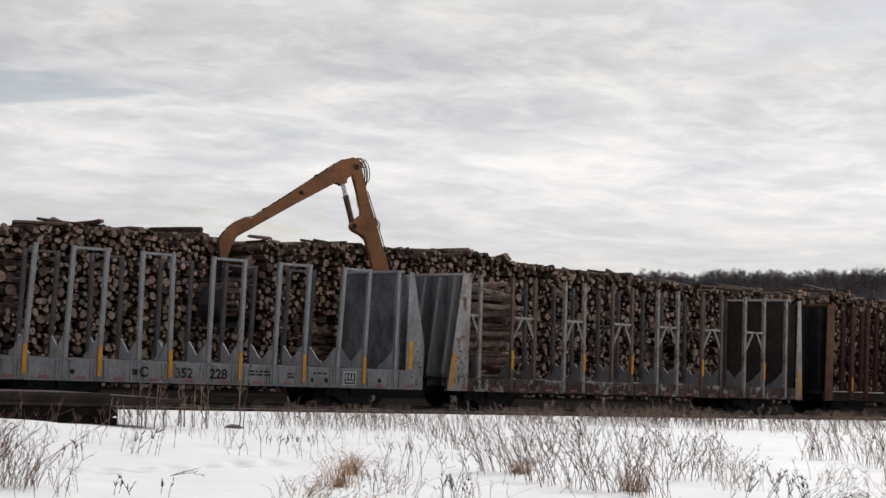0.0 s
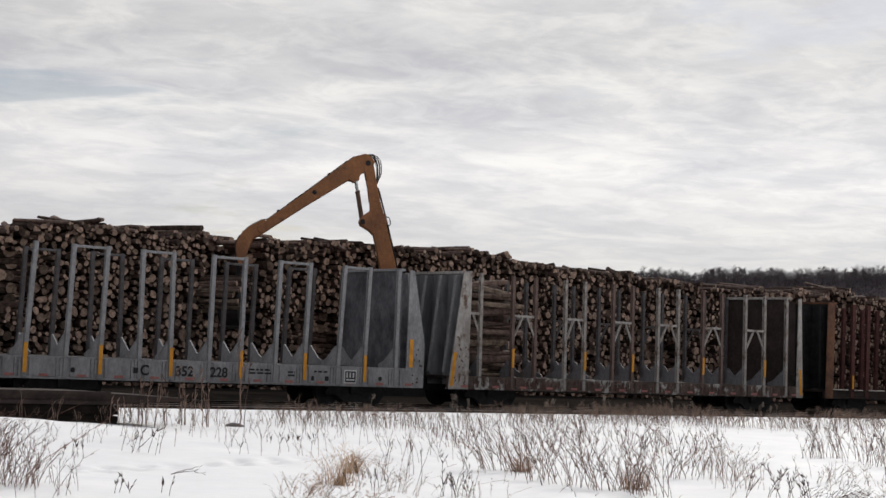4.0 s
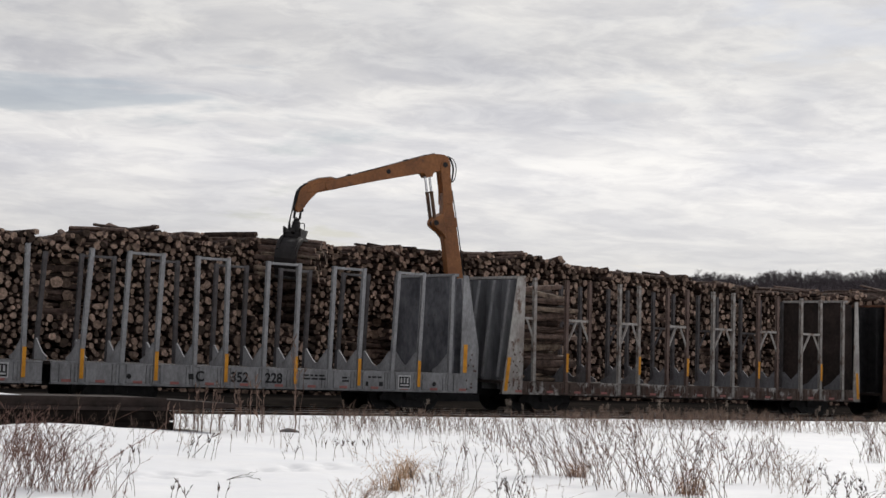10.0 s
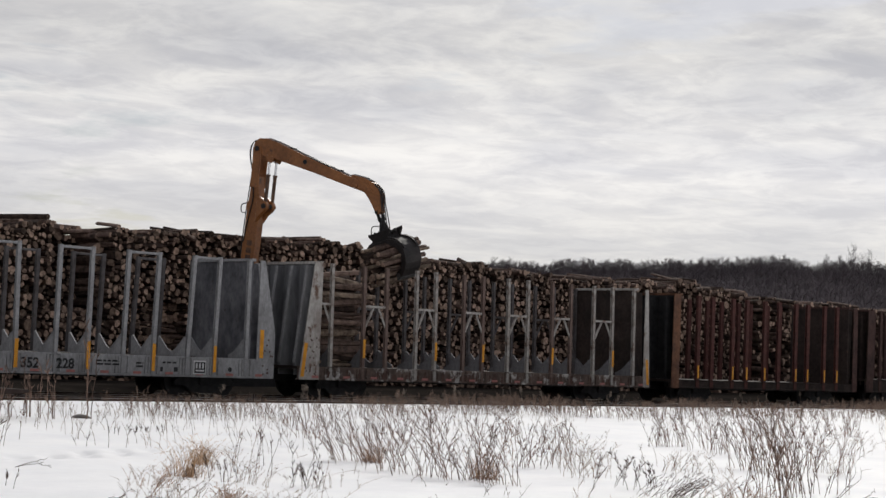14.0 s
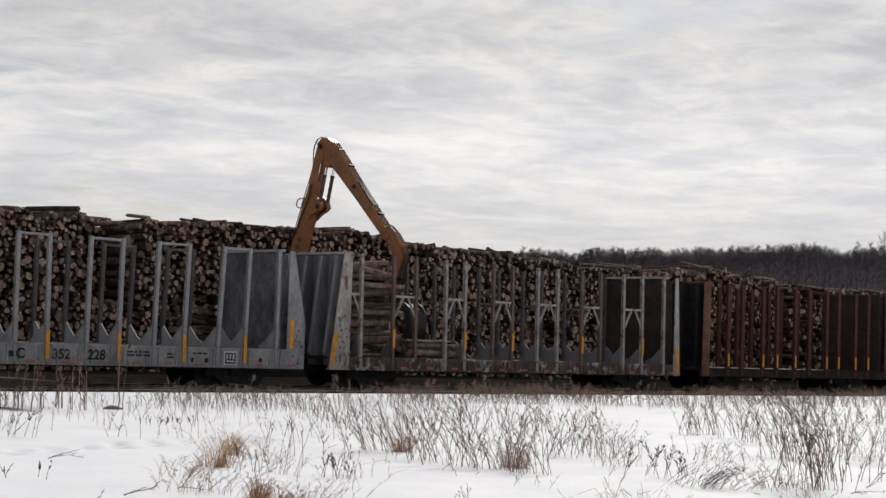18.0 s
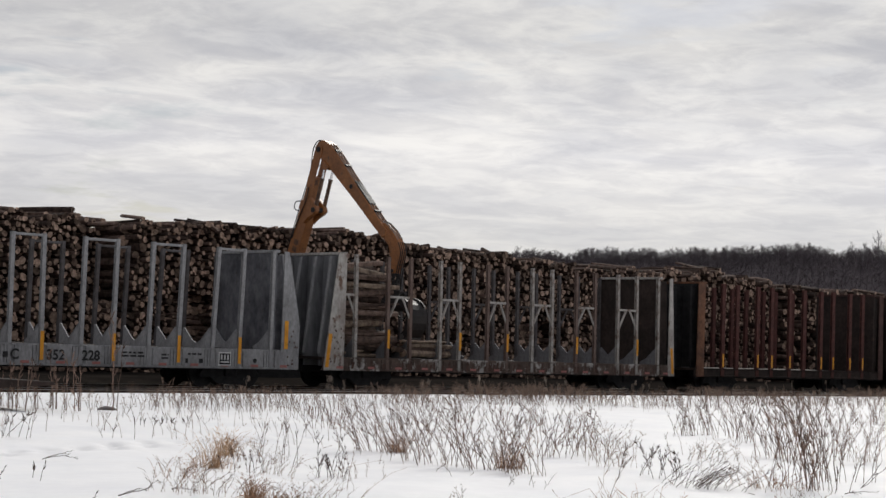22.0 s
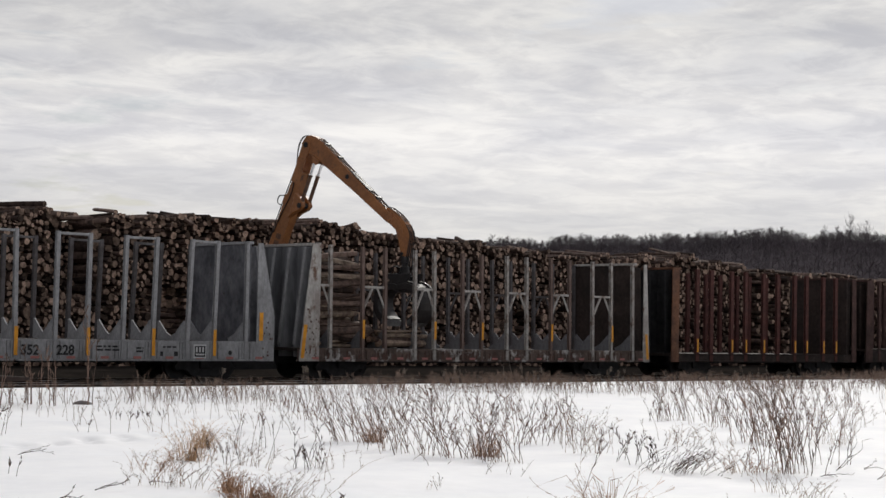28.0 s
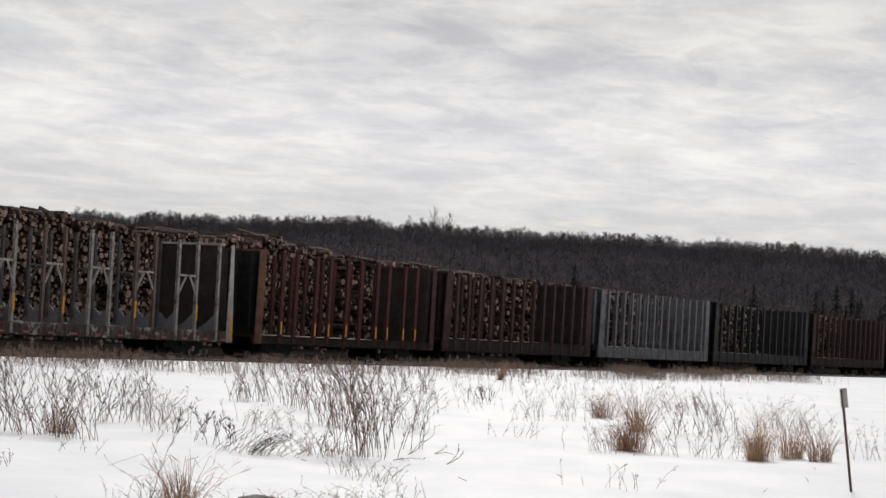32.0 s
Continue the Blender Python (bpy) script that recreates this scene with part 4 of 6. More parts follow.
# ---- the loader ----
BX, BY, FOOT_Z, FOOT_D, BOOM_L = 39.807, 51.887, 0.249, -0.665, 9.163
# seconds, slew (from +x towards +y), boom and stick above the level, in degrees
ARM = [
    (0.0, 154.5, 72.8, -31.3),    (0.5, 157.1, 70.7, -34.8),    (1.0, 154.6, 71.3, -34.0),    (1.5, 151.9, 72.3, -35.2),
    (2.0, 150.5, 74.2, -34.6),    (2.5, 147.5, 76.5, -31.3),    (3.0, 145.3, 76.0, -33.0),    (3.5, 146.6, 76.0, -34.5),
    (5.5, 150.2, 75.6, -33.3),    (6.0, 151.9, 73.9, -28.7),    (6.5, 151.0, 71.5, -27.8),    (7.0, 151.0, 69.3, -29.1),
    (7.5, 151.7, 70.3, -29.0),    (8.0, 151.9, 73.0, -27.0),    (8.5, 154.0, 75.9, -22.7),    (9.0, 157.9, 78.8, -18.4),
    (9.5, 149.5, 80.5, -14.6),    (10.0, 166.4, 81.0, -13.6),    (10.5, 187.3, 79.9, -12.7),    (11.0, 207.7, 78.2, -11.3),
    (11.5, 224.1, 78.3, -8.3),    (12.0, 240.2, 86.2, -4.8),    (12.5, 256.1, 84.5, -4.8),    (13.0, 271.1, 85.2, -4.8),
    (13.5, 279.3, 84.9, -12.3),    (14.0, 284.0, 85.2, -17.2),    (14.5, 288.5, 85.0, -17.7),    (15.0, 287.2, 84.5, -17.7),
    (15.5, 286.6, 84.3, -18.7),    (17.5, 280.0, 72.9, -45.4),    (18.0, 277.8, 73.2, -45.0),    (18.5, 276.4, 72.8, -44.7),
    (19.0, 275.0, 70.8, -44.3),    (19.5, 274.1, 69.5, -44.7),    (20.0, 273.5, 68.9, -45.1),    (20.5, 273.4, 68.8, -45.0),
    (21.0, 273.9, 69.4, -45.0),    (21.5, 272.8, 69.9, -43.2),    (22.0, 272.7, 70.5, -41.4),    (22.5, 273.3, 70.5, -39.2),
    (23.0, 275.3, 71.5, -39.1),    (23.5, 275.3, 70.3, -38.2),    (24.0, 275.8, 67.8, -37.3),    (24.5, 275.4, 64.8, -38.0),
    (25.0, 279.1, 66.2, -39.2),    (25.5, 278.8, 65.8, -38.8),    (27.5, 280.1, 67.6, -36.1),    (28.0, 280.2, 67.6, -35.5),
    (28.5, 279.8, 67.8, -34.6),    (29.0, 279.3, 72.5, -27.0),    (29.5, 278.9, 76.4, -18.5),    (30.0, 275.7, 79.1, -10.0),
    (30.5, 267.3, 80.7, -3.6),    (31.0, 255.7, 81.1, -0.9),    (31.5, 241.6, 79.4, -1.0),    (32.0, 226.0, 80.0, 0.0),
]
ARM_T = [r[0] for r in ARM]


def arm_at(t):
    """Slew, boom and stick at a time, glided between the rows."""
    out = []
    for c in (1, 2, 3):
        ys = [r[c] for r in ARM]
        i = min(max(sum(1 for s in ARM_T if s <= t) - 1, 0), len(ARM) - 2)

        def slope(k):
            if k in (0, len(ARM) - 1):
                return 0.0
            a = (ys[k] - ys[k - 1]) / (ARM_T[k] - ARM_T[k - 1])
            b = (ys[k + 1] - ys[k]) / (ARM_T[k + 1] - ARM_T[k])
            return 0.0 if a * b <= 0 else 2 * a * b / (a + b)

        h = ARM_T[i + 1] - ARM_T[i]
        u = (t - ARM_T[i]) / h
        u = min(max(u, 0.0), 1.0)
        out.append((1 + 2 * u) * (1 - u) ** 2 * ys[i] + u * (1 - u) ** 2 * h * slope(i) + u * u * (3 - 2 * u) * ys[i + 1] + u * u * (u - 1) * h * slope(i + 1))
    return out


GRAPPLE_DROP = 0.24
LUG, STICK_PIN, TIP = (6.983, 0, -0.66), (0.72, 0, -0.26), (6.11, 0, -0.70)
# seconds, and the way in which the held logs lie, in degrees from +x
AXIS = [(0.0, 125), (9.3, 128), (10.5, 140), (11.0, 168), (11.5, 184), (12.0, 196), (13.0, 203), (13.5, 186), (14.5, 172), (15.3, 172), (17.5, 180), (29.0, 182), (30.1, 196), (30.6, 190), (31.0, 176), (31.5, 165), (32.0, 156)]

# seconds, and how far the hanging load swings out across the view, in degrees
SWING = [(0.0, 0), (9.5, 0), (10.3, 8), (11.0, 20), (11.5, 2), (12.0, -14), (12.6, -6), (13.0, 0), (13.5, -10), (14.0, -18), (14.6, -12), (15.3, -8), (16.5, 0), (30.4, 0), (31.0, -5), (31.6, -3), (32.0, 0)]


def arm_frames(t):
    """Poses of house, boom, stick, lower and upper ram and grapple, from the loader's base."""
    slew, boom, stick = arm_at(t)
    house = pose(0, 0, 0, 0, 0, slew)
    mb = house @ pose(FOOT_D, 0, FOOT_Z, 0, -boom, 0)
    elbow = mb @ Vector((BOOM_L, 0, 0))
    ms = Matrix.Translation(elbow) @ pose(0, 0, 0, 0, 0, slew) @ pose(0, 0, 0, 0, -stick, 0)
    lug, pin, tip = mb @ Vector(LUG), ms @ Vector(STICK_PIN), ms @ Vector(TIP)
    way = pin - lug
    sway = Matrix.Rotation(radians(float(np.interp(t, [a for a, _ in SWING], [b for _, b in SWING]))), 4, Vector((0.64, 0.77, 0)))
    turn = way.to_track_quat("X", "Z").to_matrix().to_4x4()
    return house, mb, ms, Matrix.Translation(lug) @ turn, Matrix.Translation(pin) @ turn, Matrix.Translation(tip) @ sway @ pose(0, 0, 0, 0, 0, float(np.interp(t, [a for a, _ in AXIS], [b for _, b in AXIS])) - 90)


def make_loader():
    base = thing("log_loader", "orange-yellow tracked log loader with a worn boom and a dark grapple", "log loader", at=pose(BX, BY, 0))
    # undercarriage
    belt = Geo()
    o = []
    for k in range(9):
        a = math.pi / 2 + k * math.pi / 8
        o.append((-1.7 + 0.42 * math.cos(a), 0.42 + 0.42 * math.sin(a)))
    for k in range(9):
        a = -math.pi / 2 + k * math.pi / 8
        o.append((1.7 + 0.42 * math.cos(a), 0.42 + 0.42 * math.sin(a)))
    for s in (-1, 1):
        part("crawler_track", Geo().prism(o, "y", s * 1.2 - 0.28, s * 1.2 + 0.28), M_BLACK, base, "muddy steel crawler track", 0.03)
    part("track_frame", Geo().box(-1.2, 1.2, -0.9, 0.9, 0.35, 0.85), M_BLACK, base, "", 0.03)
    # slewing house
    house = part("house", Geo().prism([(-2.0, 1.0), (1.0, 1.0), (1.0, 1.45), (0.2, 1.9), (-1.4, 2.0), (-2.0, 1.8)], "y", -1.2, 1.2), M_LOADER, base, "engine house", 0.05)
    part("cab", Geo().prism([(-0.4, 1.5), (1.0, 1.46), (1.0, 2.3), (0.7, 2.75), (-0.4, 2.75)], "y", 0.55, 1.35), M_LOADER, house, "operator cab", 0.04)
    part("cab_window", Geo().prism([(-0.25, 1.9), (0.9, 1.9), (0.9, 2.3), (0.62, 2.6), (-0.25, 2.6)], "y", 1.352, 1.36), M_INK, house)
    part("counterweight", Geo().prism([(-2.55, 1.05), (-2.01, 1.0), (-2.01, 1.75), (-2.35, 1.7), (-2.6, 1.4)], "y", -1.2, 1.2), M_BLACK, house, "", 0.05)
    # boom: welded box that forks below the elbow; u runs back from the elbow
    up = [(-9.1, 0.22), (-7.5, 0.27), (-4.0, 0.27), (-2.4, 0.23), (-1.6, 0.18), (-1.05, 0.16)]
    dn = [(-1.05, -0.18), (-1.5, -0.24), (-2.0, -0.32), (-2.6, -0.37), (-3.3, -0.35), (-5.0, -0.36), (-7.5, -0.35), (-9.1, -0.26)]
    L = BOOM_L
    boom = part("boom", Geo().prism([(L + a, b) for a, b in up + dn], "y", -0.19, 0.19), M_LOADER, base, "orange-yellow boom with rust streaks", 0.025)
    for s in (-1, 1):
        part("boom_cheek", Geo().prism([(L + a, b) for a, b in ((-1.5, 0.17), (-0.9, 0.17), (-0.1, 0.20), (0.12, 0.14), (0.18, 0.0), (0.12, -0.14), (-0.1, -0.20), (-0.9, -0.20), (-1.5, -0.25))], "y", min(s * 0.192, s * 0.245), max(s * 0.192, s * 0.245)), M_LOADER, boom, "fork plate", 0.012)
        part("ram_lug", Geo().prism([(L + a, b) for a, b in ((-2.85, -0.30), (-1.8, -0.26), (-1.92, -0.56), (-2.02, -0.74), (-2.14, -0.80), (-2.28, -0.78), (-2.38, -0.68), (-2.56, -0.48))], "y", min(s * 0.10, s * 0.30), max(s * 0.10, s * 0.30)), M_LOADER, boom, "", 0.03)
        part("boom_rail", Geo().tube(curve([(L - 8.0, s * 0.16, 0.32), (L - 4.0, s * 0.16, 0.31), (L - 2.3, s * 0.16, 0.27), (L - 1.0, s * 0.15, 0.21)], 3), 0.02, 6), M_HOSE, boom, "hydraulic line")
    part("boom_pin", Geo().tube([(L - 2.18, -0.34, -0.66), (L - 2.18, 0.34, -0.66)], 0.10, 12), M_GRAPPLE, boom)
    part("elbow_pin", Geo().tube([(L, -0.29, 0), (L, 0.29, 0)], 0.10, 12), M_GRAPPLE, boom)
    part("boom_collar", Geo().prism([(L + a, b) for a, b in ((-2.40, 0.27), (-2.05, 0.25), (-2.05, -0.34), (-2.40, -0.39))], "y", -0.215, 0.215), M_LOADER, boom, "", 0.01)
    part("step_bracket", Geo().tube(curve([(L - 2.5, -0.19, 0.22), (L - 2.47, -0.28, 0.40), (L - 2.2, -0.28, 0.42), (L - 2.1, -0.19, 0.20)], 3), 0.022, 5), M_HOSE, boom)
    for i in range(3):
        part("faded_marking", Geo().box(L - 4.3 + i * 0.28, L - 4.10 + i * 0.28, -0.196, -0.191, -0.20, 0.04), M_OILY, boom, "faded dark marking")
    for i, (y, k) in enumerate(((-0.17, 1.0), (-0.10, 1.25), (-0.02, 0.85), (0.06, 1.15), (0.14, 1.35), (0.19, 0.95))):
        part("elbow_hose", Geo().tube(curve([(L - 0.95 + 0.06 * i, y, 0.17), (L - 0.6, y, 0.27 * k), (L - 0.2, y, 0.36 * k), (L + 0.12, y, 0.33 * k), (L + 0.30, y, 0.18 * k), (L + 0.32, y * 0.6, 0.02)], 4), 0.019, 6), M_HOSE, boom, "looped black hydraulic hose")
    part("side_hose", Geo().tube(curve([(L - 1.2, -0.215, 0.1), (L - 1.9, -0.23, -0.05), (L - 2.9, -0.22, 0.12), (L - 3.6, -0.21, 0.2)], 4), 0.022, 6), M_HOSE, boom, "black hose down the boom side")
    # stick with its curved neck
    o = [(-0.26, -0.10), (-0.24, 0.20), (-0.10, 0.38), (0.30, 0.49), (0.9, 0.47), (2.8, 0.29), (4.5, 0.17), (4.9, 0.16), (4.98, -0.02), (4.9, -0.19), (4.4, -0.18), (2.8, -0.15), (1.0, -0.16), (0.86, -0.30), (0.62, -0.32), (0.45, -0.20), (0.0, -0.24)]
    stick = part("stick", Geo().prism(o, "y", -0.21, 0.21), M_LOADER, base, "orange-yellow stick with a curved neck", 0.02)
    o = [(4.50, 0.18), (4.60, 0.27), (5.1, 0.31), (5.52, 0.25), (5.82, 0.12), (6.00, -0.06), (6.14, -0.36), (6.25, -0.70), (6.14, -0.80), (6.00, -0.74), (5.66, -0.44), (5.30, -0.20), (4.95, -0.19), (4.50, -0.19)]
    part("neck", Geo().prism(o, "y", -0.155, 0.155), M_LOADER, stick, "bent neck with darker worn paint", 0.02)
    for s in (-1, 1):
        part("neck_cheek", Geo().prism([(4.62, 0.12), (5.05, 0.18), (5.45, 0.10), (5.72, -0.12), (5.45, -0.16), (4.95, -0.12), (4.62, -0.12)], "y", min(s * 0.156, s * 0.18), max(s * 0.156, s * 0.18)), M_LOADER, stick, "", 0.01)
    for y, h in ((-0.12, 0.012), (0.0, 0.02), (0.12, 0.012)):
        part("steel_line", Geo().tube([(0.3, y, 0.49 + h), (0.9, y, 0.47 + h), (1.9, y, 0.375 + h), (3.2, y, 0.265 + h), (4.4, y, 0.18 + h), (4.65, y, 0.28 + h), (5.1, y, 0.31 + h), (5.5, y, 0.25 + h)], 0.018, 5), M_LINE, stick, "bright hydraulic line along the top")
    part("line_cover", Geo().box(2.3, 3.5, -0.16, 0.16, 0.225, 0.305), M_HOSE, stick, "black cover over the lines", 0.02).matrix_basis = pose(0, 0, 0.20, 0, 3.6, 0)
    for x, z in ((0.7, 0.47), (1.5, 0.42), (3.9, 0.23)):
        part("line_clamp", Geo().box(x - 0.05, x + 0.05, -0.15, 0.15, z - 0.05, z + 0.05), M_HOSE, stick, "", 0.01)
    part("stick_boss", Geo().tube([(2.35, -0.225, 0.12), (2.35, 0.225, 0.12)], 0.09, 10), M_HOSE, stick)
    for i, y in enumerate((-0.14, -0.05, 0.05, 0.14)):
        part("neck_hose", Geo().tube(curve([(5.60, y, 0.22), (5.95, y, 0.03), (6.16, y, -0.36), (6.34 + 0.03 * i, y, -0.78), (6.46 + 0.07 * i, y * 1.3, -1.15 - 0.04 * i), (6.42 + 0.05 * i, y, -1.42), (6.20, y * 0.6, -1.50)], 3), 0.020, 6), M_HOSE, stick, "black hose down to the grapple")
    for s in (-1, 1):
        part("pin_lug", Geo().prism([(0.5, -0.12), (0.95, -0.12), (0.86, -0.34), (0.62, -0.36)], "y", min(s * 0.22, s * 0.27), max(s * 0.22, s * 0.27)), M_LOADER, stick)
    # twin rams
    ram, rod = None, None
    g = Geo()
    for y in (-0.21, 0.21):
        g.tube([(0, y, 0), (1.16, y, 0)], 0.072, 12)
        g.tube([(1.15, y, 0), (1.22, y, 0)], 0.085, 12)
    ram = part("ram_barrel", g, M_OILY, base, "pair of stick rams")
    g = Geo()
    for y in (-0.21, 0.21):
        g.tube([(0, y, 0), (-1.2, y, 0)], 0.045, 10)
    rod = part("ram_rod", g, M_CHROME, base, "bright ram rods")
    # grapple
    D = GRAPPLE_DROP
    grap = part("grapple_head", Geo().prism([(-0.34, -0.62 - D), (0.34, -0.62 - D), (0.40, -0.78 - D), (0.32, -1.0 - D), (-0.32, -1.0 - D), (-0.40, -0.78 - D)], "y", -0.28, 0.28), M_GRAPPLE, base, "dark steel grapple head", 0.02)
    for s in (-1, 1):
        part("wing_plate", Geo().prism([(a, b - D) for a, b in ((-0.60, -0.46), (0.0, -0.50), (0.60, -0.46), (0.60, -0.55), (0.40, -0.80), (-0.40, -0.80), (-0.60, -0.55))], "y", min(s * 0.282, s * 0.34), max(s * 0.282, s * 0.34)), M_GRAPPLE, grap, "wing-shaped head plate", 0.01)
        part("jaw_ram", Geo().tube([(s * 0.56, 0, -0.56 - D), (s * 0.10, 0, -0.72 - D)], 0.075, 8), M_GRAPPLE, grap)
        part("hanger_link", Geo().prism([(-0.07, 0.08), (0.07, 0.08), (0.08, -0.34), (-0.08, -0.34)], "y", min(s * 0.08, s * 0.14), max(s * 0.08, s * 0.14)), M_GRAPPLE, grap, "", 0.01)
        part("loose_hose", Geo().tube(curve([(0.14, s * 0.1, -0.5), (0.40, s * 0.2, -0.46), (0.54, s * 0.2, -0.70), (0.60, s * 0.1, -0.66 - D)], 4), 0.02, 5), M_HOSE, grap, "loose grapple hose")
        part("jaw_hose", Geo().tube(curve([(s * 0.34, -0.32, -0.95 - D), (s * 0.34, -0.40, -1.2 - D), (s * 0.14, -0.42, -1.40 - D), (-s * 0.12, -0.40, -1.46 - D), (-s * 0.3, -0.36, -1.3 - D)], 3), 0.017, 5), M_HOSE, grap, "hose slung between the jaws")
    part("rotator", Geo().tube([(0, 0, -0.32), (0, 0, -0.44), (0, 0, -0.46), (0, 0, -0.63 - D)], [0.10, 0.12, 0.15, 0.19], 14), M_GRAPPLE, grap)
    part("hanger_pin", Geo().tube([(0, -0.2, 0), (0, 0.2, 0)], 0.06, 10), M_GRAPPLE, grap)
    part("swivel_pin", Geo().tube([(-0.14, 0, -0.34), (0.14, 0, -0.34)], 0.05, 10), M_GRAPPLE, grap)
    def arc(a, b, lo, hi, n):
        return [(a * math.cos(radians(lo + (hi - lo) * i / n)) - 0.25, b * math.sin(radians(lo + (hi - lo) * i / n)) - 0.73) for i in range(n + 1)]

    outer, inner = arc(0.97, 0.79, 100, -86, 11), arc(0.73, 0.55, -80, 100, 11)
    arms = []
    for s in (-1, 1):
        # s < 0 is the jaw towards the machine
        g = Geo().prism([(s * a, b) for a, b in outer + inner], "y", -0.40, 0.40)
        jaw = part("grapple_jaw", g, M_GRAPPLE, grap, "curved steel jaw", 0.012)
        part("cutting_edge", Geo().prism([(s * a, b) for a, b in ((-0.20, -1.53), (0.02, -1.50), (0.02, -1.31), (-0.16, -1.32))], "y", -0.41, 0.41), M_BLADE, jaw, "bright worn lip")
        for y in (-0.34, 0.30):
            part("jaw_rib", Geo().prism([(s * a, b) for a, b in arc(1.03, 0.86, 95, 5, 6) + arc(0.968, 0.79, 5, 95, 6)], "y", y - 0.03, y + 0.05), M_GRAPPLE, jaw)
        arms.append((jaw, s))
    return base, house, boom, stick, ram, rod, grap, arms


GRAB, DROP = 8.1, 15.3


def make_bundle():
    """The logs that the grapple carries over. They lie along the grapple's y."""
    q = random.Random(77)
    t = thing("carried_logs", "grapple load of small logs with sawn ends", "log load")
    logs = []
    held = packed_disc(q, 0.78, 42)
    z, x = 0.0, -1.32
    spots = []
    for _, _, r in sorted(held, key=lambda c: -c[2]):
        if x + 2 * r > 1.32:
            x, z = -1.32 + q.uniform(0, 0.1), z + 0.175
        spots.append((-x - r, z + r))
        x += 2 * r
    for (a, b, r), (fx, fz) in zip(sorted(held, key=lambda c: -c[2]), spots):
        off, yaw, i, length = q.uniform(-0.22, 0.22), q.gauss(0, 2.5), q.randrange(12), q.uniform(1.9, 2.3)
        ob = log_part(i, Matrix.Identity(4), t, PALE if q.random() < 0.3 else None)
        ob.scale = (r / LOG_SIZE[0], length / LOG_SIZE[1], r / LOG_SIZE[2])
        logs.append((ob, pose(a, off - length / 2, b - 1.66 - GRAPPLE_DROP, q.gauss(0, 2), 0, yaw), pose(fx, off - length / 2, fz, 0, 0, yaw * 0.4)))
    return t, logs


def packed_disc(q, radius, n):
    got, tries = [], 0
    while len(got) < n and tries < 20000:
        tries += 1
        r = 0.19 if len(got) < 1 else 0.16 if len(got) < 3 else q.uniform(0.09, 0.145) if tries < 6000 else q.uniform(0.06, 0.09)
        a, d = q.uniform(0, math.tau), (radius - r) * math.sqrt(q.random())
        x, z = d * math.cos(a) * 1.12, d * math.sin(a)
        if all((x - b) ** 2 + (z - c) ** 2 > (0.9 * (r + e)) ** 2 for b, c, e in got):
            got.append((x, z, r))
    return got


# ---- ramp, sign, dry plants ----
def make_ramp():
    t = thing("steel_ramp", "low dark rusty ramp deck on blocks, snow on top", "ramp", at=pose(15, 34.2, 0))
    part("ramp_deck", Geo().prism([(-9, 0.50), (3.2, 0.50), (5.0, 0.58), (5.0, 0.66), (3.0, 0.74), (-9, 0.76)], "y", -0.05, 2.2), M_INSIDE, t, "", 0.01)
    part("deck_flange", Geo().box(-9, 3.1, -0.12, -0.051, 0.48, 0.56).box(-9, 3.1, -0.12, -0.051, 0.70, 0.775), M_INSIDE, t)
    part("support_block", Geo().prism([(-0.9, -0.3), (3.3, -0.3), (3.3, 0.495), (-0.9, 0.495)], "y", 0.05, 2.0), M_TIE, t, "stacked dark timbers", 0.03)
    for z in (0.02, 0.26):
        part("timber", Geo().box(-0.95, 3.36, -0.02, 0.049, z, z + 0.21), M_TIE, t, "", 0.02)
    part("support_block", Geo().box(-4.5, -1.72, 0.05, 2.0, -0.3, 0.495), M_BROWN, t, "rusty support", 0.03)
    g = Geo()
    q = random.Random(2)
    pts = []
    for i in range(15):
        x = -9 + i * 0.62
        pts.append((x, 0.775 + 0.10 * (1 - max(0, (i - 9)) / 5.2) + q.uniform(-0.01, 0.01)))
    o = [(-9, 0.765)] + [(x, max(z, 0.776)) for x, z in pts] + [(-0.25, 0.765)]
    g.prism(o, "y", 0.0, 2.1)
    part("snow_cap", g, M_SNOW, t, "strip of snow on the deck")


def make_sign():
    p = (22.92, 7.57)
    t = thing("marker_post", "leaning weathered marker post with a small square plate", "marker post", at=pose(*p, ground_z(*p) - 0.05, -7.6, -2, 0))
    part("post", Geo().prism([(-0.03, -0.012), (0.03, -0.012), (0.03, 0.0), (0.012, 0.012), (-0.012, 0.012), (-0.03, 0.0)], "z", 0.0, 1.45), M_BROWN, t)
    pl = part("plate", Geo().box(-0.05, 0.05, -0.010, -0.004, 0, 0.27), M_WORN, t, "small grey-brown plate", 0.003)
    pl.matrix_basis = pose(-0.0, -0.02, 1.20, 0, 0, -60)


